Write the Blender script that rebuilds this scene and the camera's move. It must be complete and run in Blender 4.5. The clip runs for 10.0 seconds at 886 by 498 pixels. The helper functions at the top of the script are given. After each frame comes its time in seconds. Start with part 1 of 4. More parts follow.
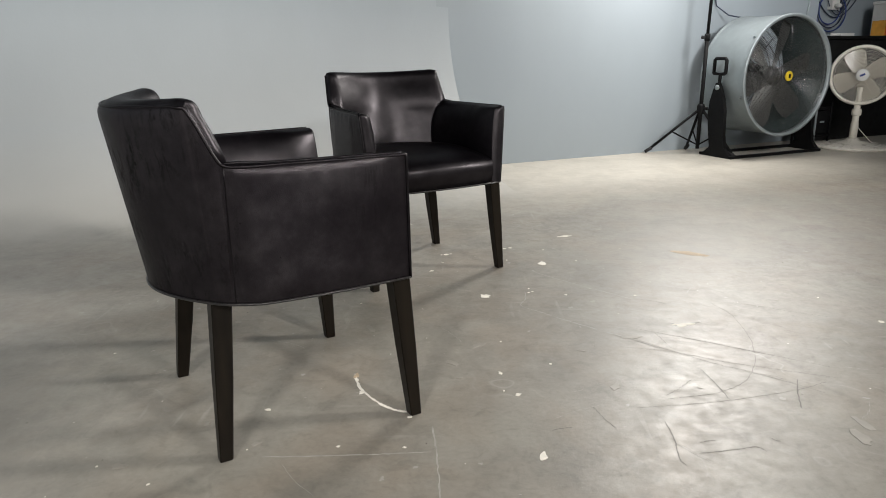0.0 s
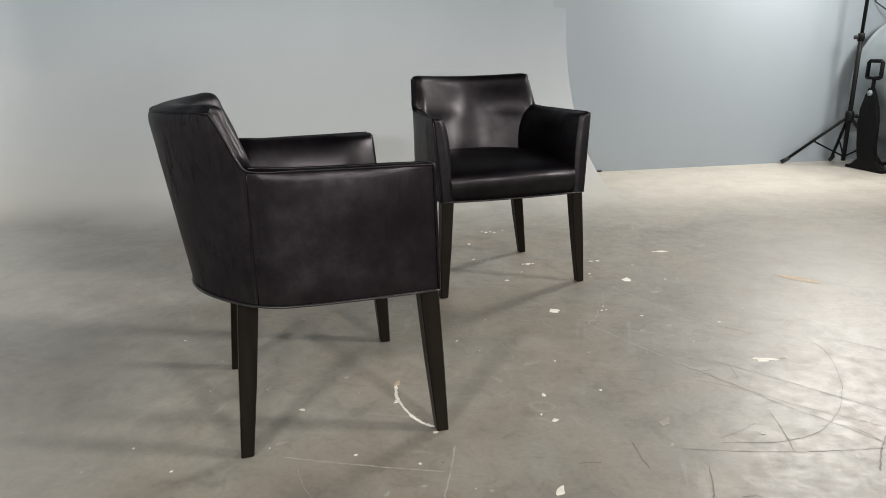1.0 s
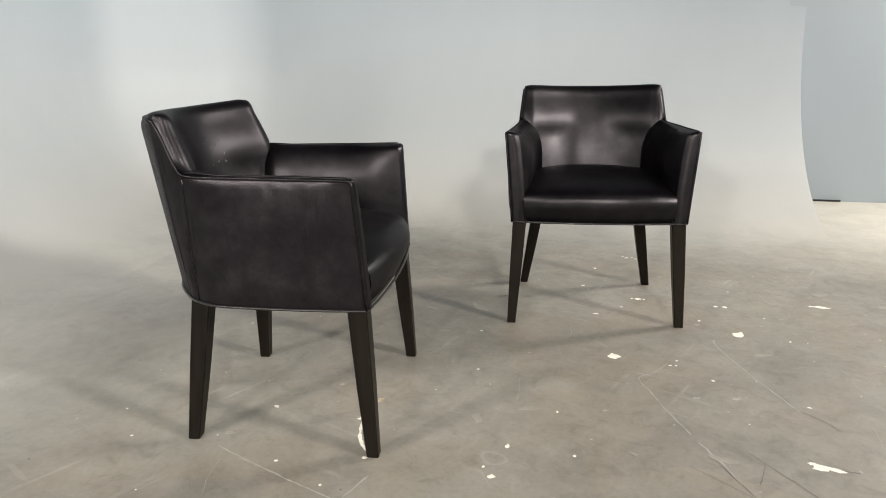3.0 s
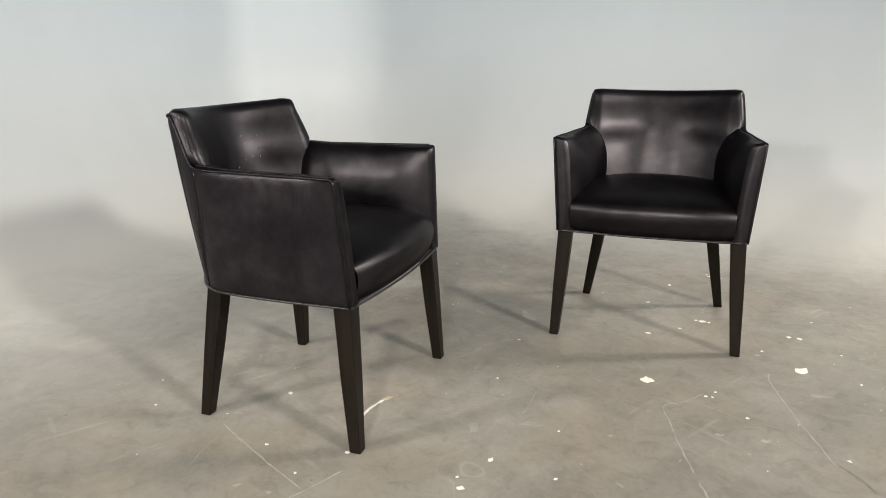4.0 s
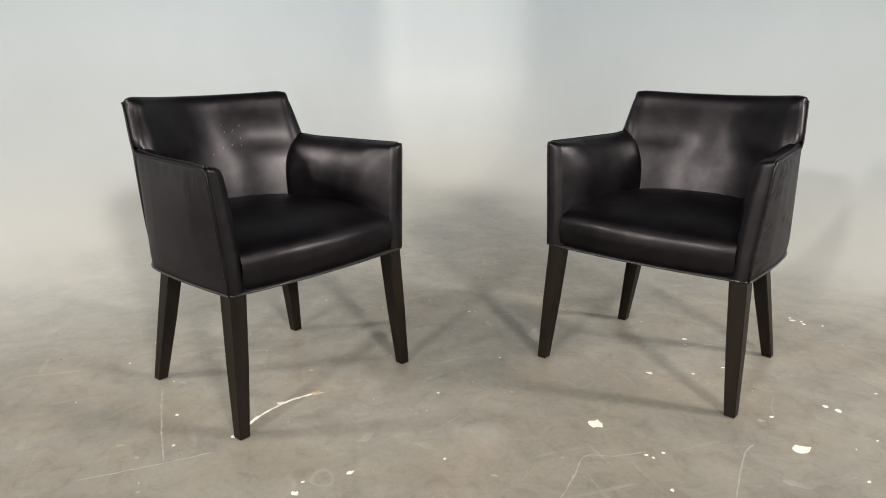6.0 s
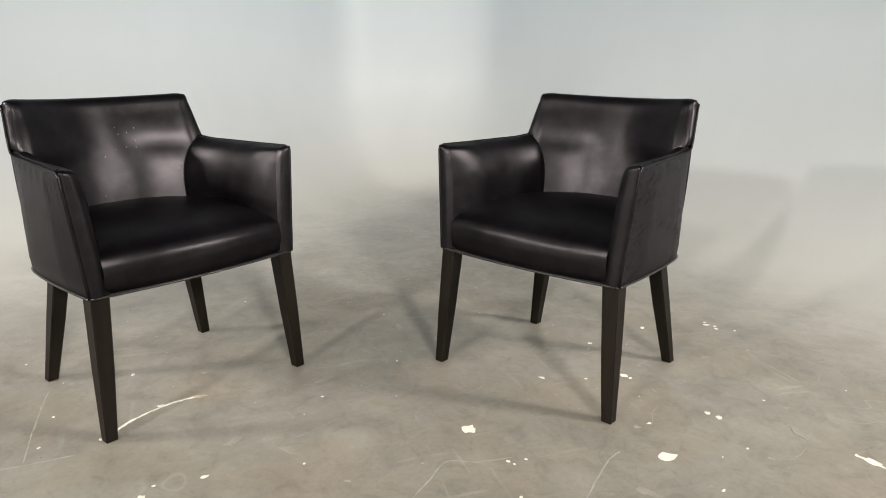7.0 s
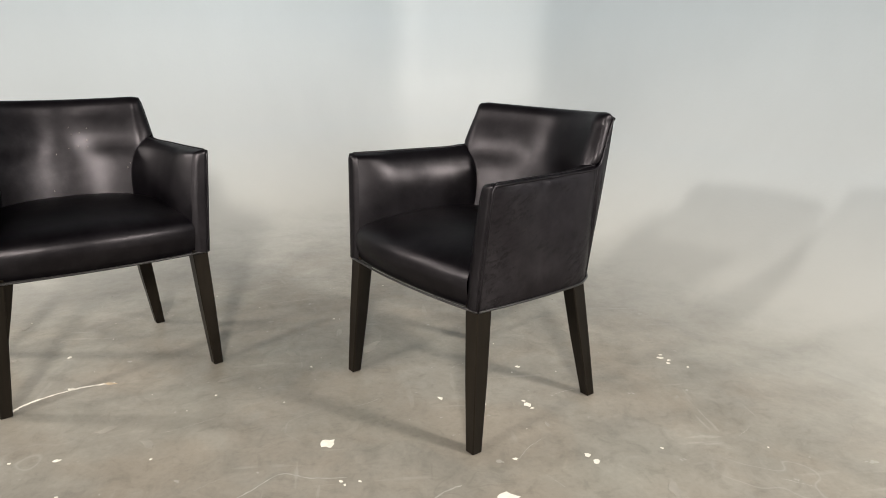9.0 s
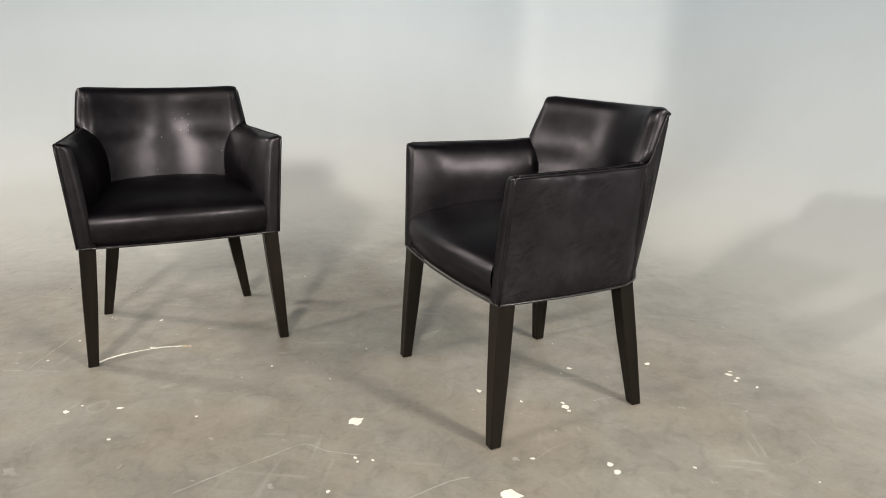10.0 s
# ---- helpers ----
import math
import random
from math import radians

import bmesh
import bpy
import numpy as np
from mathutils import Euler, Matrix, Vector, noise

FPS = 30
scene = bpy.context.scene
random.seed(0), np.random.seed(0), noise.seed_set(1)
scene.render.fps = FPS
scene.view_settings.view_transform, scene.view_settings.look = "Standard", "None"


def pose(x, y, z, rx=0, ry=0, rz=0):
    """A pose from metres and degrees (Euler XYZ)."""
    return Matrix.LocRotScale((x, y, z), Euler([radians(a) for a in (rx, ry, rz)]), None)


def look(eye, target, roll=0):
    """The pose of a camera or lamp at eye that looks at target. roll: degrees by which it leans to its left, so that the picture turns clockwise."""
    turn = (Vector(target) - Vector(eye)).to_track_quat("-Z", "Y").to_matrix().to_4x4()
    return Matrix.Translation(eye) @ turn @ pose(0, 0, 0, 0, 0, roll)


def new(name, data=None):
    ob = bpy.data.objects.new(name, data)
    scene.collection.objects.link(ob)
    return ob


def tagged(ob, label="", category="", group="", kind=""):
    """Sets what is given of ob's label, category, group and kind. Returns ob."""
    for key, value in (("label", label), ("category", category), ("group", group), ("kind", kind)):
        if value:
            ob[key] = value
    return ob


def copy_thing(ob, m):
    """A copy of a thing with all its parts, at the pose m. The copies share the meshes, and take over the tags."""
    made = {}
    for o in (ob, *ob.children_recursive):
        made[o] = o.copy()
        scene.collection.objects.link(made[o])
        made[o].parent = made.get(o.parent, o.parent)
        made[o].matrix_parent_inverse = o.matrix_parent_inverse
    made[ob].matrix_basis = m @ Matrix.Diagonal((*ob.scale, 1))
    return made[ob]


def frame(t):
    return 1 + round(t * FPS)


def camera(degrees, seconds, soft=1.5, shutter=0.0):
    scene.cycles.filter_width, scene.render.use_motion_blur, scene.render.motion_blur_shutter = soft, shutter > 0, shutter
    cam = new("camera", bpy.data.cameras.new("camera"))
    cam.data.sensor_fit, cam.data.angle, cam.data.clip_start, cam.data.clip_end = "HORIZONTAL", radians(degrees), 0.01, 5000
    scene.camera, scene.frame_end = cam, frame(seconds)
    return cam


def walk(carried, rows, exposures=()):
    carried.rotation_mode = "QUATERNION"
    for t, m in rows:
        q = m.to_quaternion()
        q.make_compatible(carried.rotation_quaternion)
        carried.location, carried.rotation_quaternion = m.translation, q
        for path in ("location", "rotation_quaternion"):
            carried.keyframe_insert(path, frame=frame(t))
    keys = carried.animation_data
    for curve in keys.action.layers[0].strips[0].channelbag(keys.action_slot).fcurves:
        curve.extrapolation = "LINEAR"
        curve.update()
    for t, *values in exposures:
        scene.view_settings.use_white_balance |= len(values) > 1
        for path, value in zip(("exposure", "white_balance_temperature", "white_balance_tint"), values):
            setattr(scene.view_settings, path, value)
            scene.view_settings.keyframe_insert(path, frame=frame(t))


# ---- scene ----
cam = camera(65.2, 10.0, soft=0.95)
PATH = [
    (0, (0.059, 0.069, 0.949), (0.028, 1.99, 0.393), -0.6),
    (0.5, (0.177, 0.121, 0.954), (-0.03, 2.032, 0.4), -0.7),
    (1, (0.319, 0.162, 0.962), (-0.106, 2.036, 0.41), -0.7),
    (1.5, (0.514, 0.217, 0.975), (-0.113, 2.035, 0.424), -0.7),
    (2, (0.674, 0.355, 0.98), (-0.146, 2.096, 0.434), -0.7),
    (2.5, (0.854, 0.514, 0.983), (-0.159, 2.151, 0.439), -0.7),
    (2.7, (0.936, 0.566, 0.979), (-0.159, 2.173, 0.432), -0.73),
    (3.8, (1.282, 0.853, 0.972), (-0.168, 2.146, 0.44), -0.5),
    (4, (1.32, 0.926, 0.975), (-0.177, 2.142, 0.444), -0.4),
    (4.5, (1.438, 1.098, 0.97), (-0.178, 2.148, 0.438), -0.2),
    (5, (1.578, 1.263, 0.949), (-0.152, 2.12, 0.425), -0.0),
    (5.2, (1.61, 1.345, 0.946), (-0.144, 2.109, 0.428), 0.05),
    (6.3, (1.688, 1.854, 0.964), (-0.131, 2.453, 0.435), 0.12),
    (6.5, (1.722, 1.925, 0.963), (-0.112, 2.518, 0.43), 0.1),
    (7, (1.761, 2.077, 0.972), (-0.071, 2.676, 0.44), 0.2),
    (7.5, (1.751, 2.238, 0.969), (-0.082, 2.839, 0.442), 0.1),
    (8, (1.776, 2.41, 0.972), (-0.067, 2.983, 0.447), 0.2),
    (8.5, (1.857, 2.604, 0.983), (-0.023, 3.033, 0.454), 0.3),
    (9, (1.855, 2.782, 1.0), (-0.059, 3.003, 0.466), 0.5),
    (9.5, (1.84, 2.945, 0.994), (-0.086, 2.954, 0.455), 0.6),
    (10, (1.866, 3.087, 0.983), (-0.048, 2.881, 0.441), 0.7),
]
walk(cam, [(t, look(eye, target, roll)) for t, eye, target, roll in PATH], [(0.0, -0.54, 6320, 10), (1.2, -0.53, 6350, 10), (2.2, -0.36, 6420, 10), (3.4, -0.08, 6500, 10), (10.0, -0.05, 6560, 10)])


# ---- world, lamps, exposure ----
world = bpy.data.worlds.new("world")
scene.world = world
world.use_nodes = True
world.node_tree.nodes["Background"].inputs[0].default_value = (0.75, 0.85, 1.0, 1)
world.node_tree.nodes["Background"].inputs[1].default_value = 0.05

# the plan: far wall along U, left wall along N, both from the corner side
U, N, W0 = Vector((0.9113, 0.4118, 0)), Vector((0.4118, -0.9113, 0)), Vector((0, 5.717, 0))


def plan(a, b, z=0.0):
    """A point a metres along the far wall and b metres out from it."""
    p = W0 + U * a + N * b
    return Vector((p.x, p.y, z))


HIGH, LEFT, COVE, ROUND = 4.4, -4.6, 1.25, 1.0
RIGHT, NEAR = 8.0, 13.0
WALL_TURN = math.degrees(math.atan2(U.y, U.x))


def lamp(name, eye, target, watts, size, colour, spread=120):
    data = bpy.data.lights.new(name, "AREA")
    data.shape, data.size, data.energy, data.color, data.spread = "DISK", size, watts, colour, radians(spread)
    ob = new(name, data)
    ob.matrix_world = look(eye, target)
    return ob


MID = (-0.3, 2.5, 0.4)
WARM = (1.0, 0.945, 0.87)
lamp("unseen_lamp", (3.7, -1.8, 2.65), (-0.3, 2.9, 0.5), 49, 0.30, WARM, 80)
lamp("unseen_lamp", (5.74, 2.57, 2.85), (-4.0, 2.5, 0.9), 78, 0.62, WARM, 60)
lamp("stand_lamp", plan(2.37, 0.50, 2.6), plan(-0.2, 1.6, 0.0), 104, 0.40, WARM, 130)
# added lamp without a known fixture, spreads the floor glare rightwards
lamp("unseen_lamp", plan(3.6, 0.55, 2.75), plan(-0.3, 3.2, 0.0), 40, 0.40, WARM, 130)
lamp("unseen_lamp", (2.0, -5.9, 2.9), MID, 50, 0.32, WARM, 70)
lamp("unseen_lamp", (-0.85, -1.75, 2.55), (-1.3, 1.2, 0.1), 39, 0.34, WARM, 95)
# made-up lamp out of view that brightens the upper far wall
lamp("unseen_lamp", (3.6, 1.6, 3.2), plan(2.7, 0.2, 2.1), 52, 1.4, (1.0, 0.97, 0.93), 60)


# ---- materials ----
def mat(name, rough=0.5, metal=0.0):
    m = bpy.data.materials.new(name)
    m.use_nodes = True
    b = m.node_tree.nodes["Principled BSDF"]
    b.inputs["Roughness"].default_value, b.inputs["Metallic"].default_value = rough, metal
    return m, m.node_tree, b


def node(tree, kind, **values):
    n = tree.nodes.new(kind)
    for key, value in values.items():
        n.inputs[key].default_value = value
    return n


def noise_at(tree, scale, detail=6.0, rough=0.55, stretch=(1, 1, 1), warp=0.0, spin=0.0):
    co = tree.nodes.new("ShaderNodeTexCoord")
    mp = tree.nodes.new("ShaderNodeMapping")
    mp.vector_type = "TEXTURE"
    mp.inputs["Scale"].default_value = [1 / v for v in stretch]
    mp.inputs["Rotation"].default_value = (spin, 0, 0)
    tree.links.new(co.outputs["Object"], mp.inputs["Vector"])
    n = node(tree, "ShaderNodeTexNoise", Scale=scale, Detail=detail, Roughness=rough, Distortion=warp)
    tree.links.new(mp.outputs[0], n.inputs["Vector"])
    return n.outputs["Fac"]


def ramp(tree, fac, stops):
    r = tree.nodes.new("ShaderNodeValToRGB")
    while len(r.color_ramp.elements) < len(stops):
        r.color_ramp.elements.new(0.5)
    for e, (at, c) in zip(r.color_ramp.elements, stops):
        e.position = at
        e.color = (*c, 1) if isinstance(c, tuple) else (c, c, c, 1)
    tree.links.new(fac, r.inputs[0])
    return r.outputs[0]


def mix(tree, fac, a, b, blend="MIX"):
    m = tree.nodes.new("ShaderNodeMix")
    m.data_type, m.blend_type = "RGBA", blend
    for slot, v in ((0, fac), (6, a), (7, b)):
        if isinstance(v, (int, float)):
            m.inputs[slot].default_value = (v, v, v, 1) if slot else v
        elif isinstance(v, tuple):
            m.inputs[slot].default_value = (*v, 1)
        else:
            tree.links.new(v, m.inputs[slot])
    return m.outputs[2]


def bump(tree, b, height, strength, distance):
    n = node(tree, "ShaderNodeBump", Strength=strength, Distance=distance)
    tree.links.new(height, n.inputs["Height"])
    tree.links.new(n.outputs[0], b.inputs["Normal"])


def plain(name, colour, rough=0.5, metal=0.0, vary=0.15, scale=14.0, relief=0.15):
    """A surface of one colour with a faint mottle and grain."""
    m, t, b = mat(name, rough, metal)
    dark, light = tuple(c * (1 - vary) for c in colour), tuple(min(1, c * (1 + vary)) for c in colour)
    f = noise_at(t, scale)
    t.links.new(ramp(t, f, [(0.3, dark), (0.7, light)]), b.inputs["Base Color"])
    t.links.new(ramp(t, noise_at(t, scale * 3), [(0.3, max(0.02, rough - 0.08)), (0.7, min(1, rough + 0.08))]), b.inputs["Roughness"])
    if relief:
        bump(t, b, noise_at(t, scale * 12, 3), relief, 0.001)
    return m


def position_z(tree):
    co = tree.nodes.new("ShaderNodeTexCoord")
    sp = tree.nodes.new("ShaderNodeSeparateXYZ")
    tree.links.new(co.outputs["Object"], sp.inputs[0])
    return sp.outputs[2]


def math_node(tree, op, a, b=0.0):
    n = tree.nodes.new("ShaderNodeMath")
    n.operation = op
    for slot, v in ((0, a), (1, b)):
        if isinstance(v, (int, float)):
            n.inputs[slot].default_value = v
        else:
            tree.links.new(v, n.inputs[slot])
    return n.outputs[0]


def hairlines(tree, scale, width, warp=1.5):
    """Thin wandering lines where a noise crosses its middle."""
    f = noise_at(tree, scale, 3.0, 0.5, (1, 1, 1), warp)
    d = math_node(tree, "ABSOLUTE", math_node(tree, "SUBTRACT", f, 0.5))
    return ramp(tree, d, [(0.0, 1.0), (width, 0.0)])


def floor_colour(t):
    base = ramp(t, noise_at(t, 0.8, 7, 0.58), [(0.3, (0.188, 0.174, 0.149)), (0.7, (0.266, 0.250, 0.217))])
    brown = ramp(t, noise_at(t, 2.6, 5, 0.55, (1, 1, 1), 0.6), [(0.45, 0.0), (0.60, 0.65)])
    base = mix(t, brown, base, (0.228, 0.199, 0.162))
    green = ramp(t, noise_at(t, 1.7, 4, 0.5, (1, 1, 1), 0.4), [(0.50, 0.0), (0.66, 0.40)])
    base = mix(t, green, base, (0.232, 0.228, 0.196))
    fine = ramp(t, noise_at(t, 5.0, 9, 0.66, (1, 1, 1), 0.5), [(0.33, 0.80), (0.5, 0.99), (0.67, 1.13)])
    col = mix(t, 0.85, base, fine, "MULTIPLY")
    dabs = ramp(t, noise_at(t, 13.0, 6, 0.62, (1, 1, 1), 1.2), [(0.36, 0.84), (0.47, 0.99), (0.56, 1.0), (0.68, 1.11)])
    col = mix(t, 0.85, col, dabs, "MULTIPLY")
    grit = ramp(t, noise_at(t, 70.0, 4, 0.6), [(0.34, 0.88), (0.5, 1.0), (0.68, 1.05)])
    col = mix(t, 0.6, col, grit, "MULTIPLY")
    # rubbed, paler and darker smears and long fine scratches in patches
    for size, patch_size, tone, most in ((1.7, 1.5, (0.40, 0.39, 0.36), 0.30), (2.4, 1.9, (0.13, 0.12, 0.10), 0.35)):
        patch = ramp(t, noise_at(t, patch_size, 5, 0.6), [(0.52, 0.0), (0.62, most)])
        col = mix(t, math_node(t, "MULTIPLY", hairlines(t, size, 0.004, 0.3), patch), col, tone)
    for stretch, low in (((1.0, 0.10, 1), 0.655), ((0.12, 1.0, 1), 0.66)):
        rub = ramp(t, noise_at(t, 26.0, 3, 0.5, stretch, 0.3), [(low, 0.0), (low + 0.05, 0.35)])
        rub = math_node(t, "MULTIPLY", rub, ramp(t, noise_at(t, 2.1, 4, 0.6), [(0.48, 0.0), (0.60, 1.0)]))
        col = mix(t, rub, col, (0.37, 0.355, 0.32))
    spots = ramp(t, noise_at(t, 21.0, 3, 0.5), [(0.71, 0.0), (0.74, 0.5)])
    col = mix(t, spots, col, (0.40, 0.39, 0.365))
    # paler towards the left and far walls, creamier to the right
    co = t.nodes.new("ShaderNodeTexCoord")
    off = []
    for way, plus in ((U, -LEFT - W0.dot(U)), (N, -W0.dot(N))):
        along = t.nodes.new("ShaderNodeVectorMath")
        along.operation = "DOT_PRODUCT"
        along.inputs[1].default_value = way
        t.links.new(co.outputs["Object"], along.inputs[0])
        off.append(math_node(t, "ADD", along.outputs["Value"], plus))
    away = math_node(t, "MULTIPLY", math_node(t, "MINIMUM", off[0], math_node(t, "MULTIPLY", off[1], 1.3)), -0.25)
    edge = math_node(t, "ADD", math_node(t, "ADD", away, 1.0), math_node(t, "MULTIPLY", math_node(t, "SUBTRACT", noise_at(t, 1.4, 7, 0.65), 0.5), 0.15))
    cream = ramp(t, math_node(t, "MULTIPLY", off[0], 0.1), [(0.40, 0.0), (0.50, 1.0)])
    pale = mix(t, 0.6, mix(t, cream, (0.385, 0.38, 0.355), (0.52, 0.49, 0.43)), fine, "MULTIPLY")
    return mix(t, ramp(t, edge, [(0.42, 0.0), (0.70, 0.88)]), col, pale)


def floor_finish(t):
    """Roughness and relief of the painted concrete."""
    r = mix(t, 0.5, ramp(t, noise_at(t, 1.3, 5, 0.6), [(0.3, 0.37), (0.7, 0.50)]), ramp(t, noise_at(t, 17.0, 9, 0.78), [(0.34, 0.26), (0.46, 0.39), (0.54, 0.48), (0.68, 0.65)]))
    return r, mix(t, 0.35, mix(t, 0.78, noise_at(t, 6.0, 8, 0.66), noise_at(t, 60.0, 7, 0.72)), noise_at(t, 30.0, 9, 0.75, (1, 1, 1), 0.5))


def floor_material():
    m, t, b = mat("painted_concrete", 0.4)
    b.inputs["Specular IOR Level"].default_value = 0.46
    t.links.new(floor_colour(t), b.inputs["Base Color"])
    r, h = floor_finish(t)
    t.links.new(r, b.inputs["Roughness"])
    bump(t, b, h, 0.24, 0.0045)
    return m


def paint(t, colour):
    base = ramp(t, noise_at(t, 0.5, 5, 0.55), [(0.3, tuple(c * 0.97 for c in colour)), (0.7, tuple(c * 1.03 for c in colour))])
    return mix(t, 0.5, base, ramp(t, noise_at(t, 4.0, 6, 0.6, (1, 1, 0.4)), [(0.3, 0.96), (0.7, 1.02)]), "MULTIPLY")


def wall_colour(t):
    return paint(t, (0.335, 0.380, 0.415))


def wall_material():
    m, t, b = mat("blue_grey_wall_paint", 0.5)
    t.links.new(wall_colour(t), b.inputs["Base Color"])
    bump(t, b, noise_at(t, 60.0, 3), 0.06, 0.002)
    return m


def cyclorama_material():
    """Wall paint, bluer high up and warmer low down, blending into the floor's grey at the toe."""
    m, t, b = mat("cyclorama_paint", 0.5)
    z = math_node(t, "ADD", position_z(t), math_node(t, "MULTIPLY", math_node(t, "SUBTRACT", noise_at(t, 1.8, 6, 0.65), 0.5), 0.10))
    k = ramp(t, z, [(0.0, 0.0), (0.03, 0.45), (0.07, 0.85), (0.15, 1.0)])
    upper = ramp(t, math_node(t, "MULTIPLY", position_z(t), 0.5), [(0.30, 0.0), (0.64, 1.0)])
    low = ramp(t, position_z(t), [(0.05, 1.0), (0.50, 0.0)])
    coat = mix(t, upper, mix(t, low, paint(t, (0.386, 0.410, 0.424)), paint(t, (0.415, 0.412, 0.392))), paint(t, (0.370, 0.417, 0.452)))
    t.links.new(mix(t, k, floor_colour(t), coat), b.inputs["Base Color"])
    r, h = floor_finish(t)
    t.links.new(mix(t, k, r, 0.5), b.inputs["Roughness"])
    bump(t, b, mix(t, k, h, noise_at(t, 60.0, 3)), 0.12, 0.004)
    return m


def even_gloss(t, b, amount, slant=0.0, tight=0.27, share=0.42):
    """Gloss that hardly grows at a slant, as on pored leather, in a wide and a tight lobe; amount is a socket."""
    g = t.nodes.new("ShaderNodeBsdfGlossy")
    t.links.new(amount, g.inputs["Color"])
    for name in ("Roughness", "Normal"):
        t.links.new(b.inputs[name].links[0].from_socket, g.inputs[name])
    b.inputs["Specular IOR Level"].default_value = slant
    polish = node(t, "ShaderNodeBsdfGlossy", Roughness=tight)
    t.links.new(b.inputs["Normal"].links[0].from_socket, polish.inputs["Normal"])
    t.links.new(mix(t, 1.0, g.inputs["Color"].links[0].from_socket, share, "MULTIPLY"), polish.inputs["Color"])
    last = b
    for layer in (g, polish):
        add = t.nodes.new("ShaderNodeAddShader")
        t.links.new(last.outputs[0], add.inputs[0])
        t.links.new(layer.outputs[0], add.inputs[1])
        last = add
    t.links.new(last.outputs[0], t.nodes["Material Output"].inputs["Surface"])


def leather_material():
    """Smooth, polished seat and back leather."""
    m, t, b = mat("black_leather", 0.3)
    base = ramp(t, noise_at(t, 6.0, 5, 0.55), [(0.3, (0.0010, 0.0008, 0.0012)), (0.7, (0.0020, 0.0016, 0.0023))])
    t.links.new(base, b.inputs["Base Color"])
    rough = mix(t, 0.5, ramp(t, noise_at(t, 4.5, 4, 0.55), [(0.3, 0.35), (0.7, 0.45)]), ramp(t, noise_at(t, 13.0, 3, 0.5), [(0.3, 0.33), (0.7, 0.47)]))
    t.links.new(rough, b.inputs["Roughness"])
    creases = math_node(t, "MULTIPLY", hairlines(t, 34.0, 0.05, 0.8), ramp(t, noise_at(t, 11.0, 4, 0.55), [(0.48, 0.0), (0.62, 1.0)]))
    h = mix(t, 0.55, noise_at(t, 380.0, 3), mix(t, 0.5, noise_at(t, 13.0, 4, 0.5), noise_at(t, 55.0, 6, 0.62)))
    bump(t, b, math_node(t, "SUBTRACT", h, math_node(t, "MULTIPLY", creases, 0.16)), 0.17, 0.004)
    wear = mix(t, 0.5, noise_at(t, 6.0, 6, 0.6), noise_at(t, 26.0, 8, 0.7))
    even_gloss(t, b, ramp(t, wear, [(0.36, (0.0080, 0.0073, 0.0080)), (0.5, (0.0126, 0.0116, 0.0126)), (0.64, (0.0195, 0.0180, 0.0194))]), 0.05)
    return m


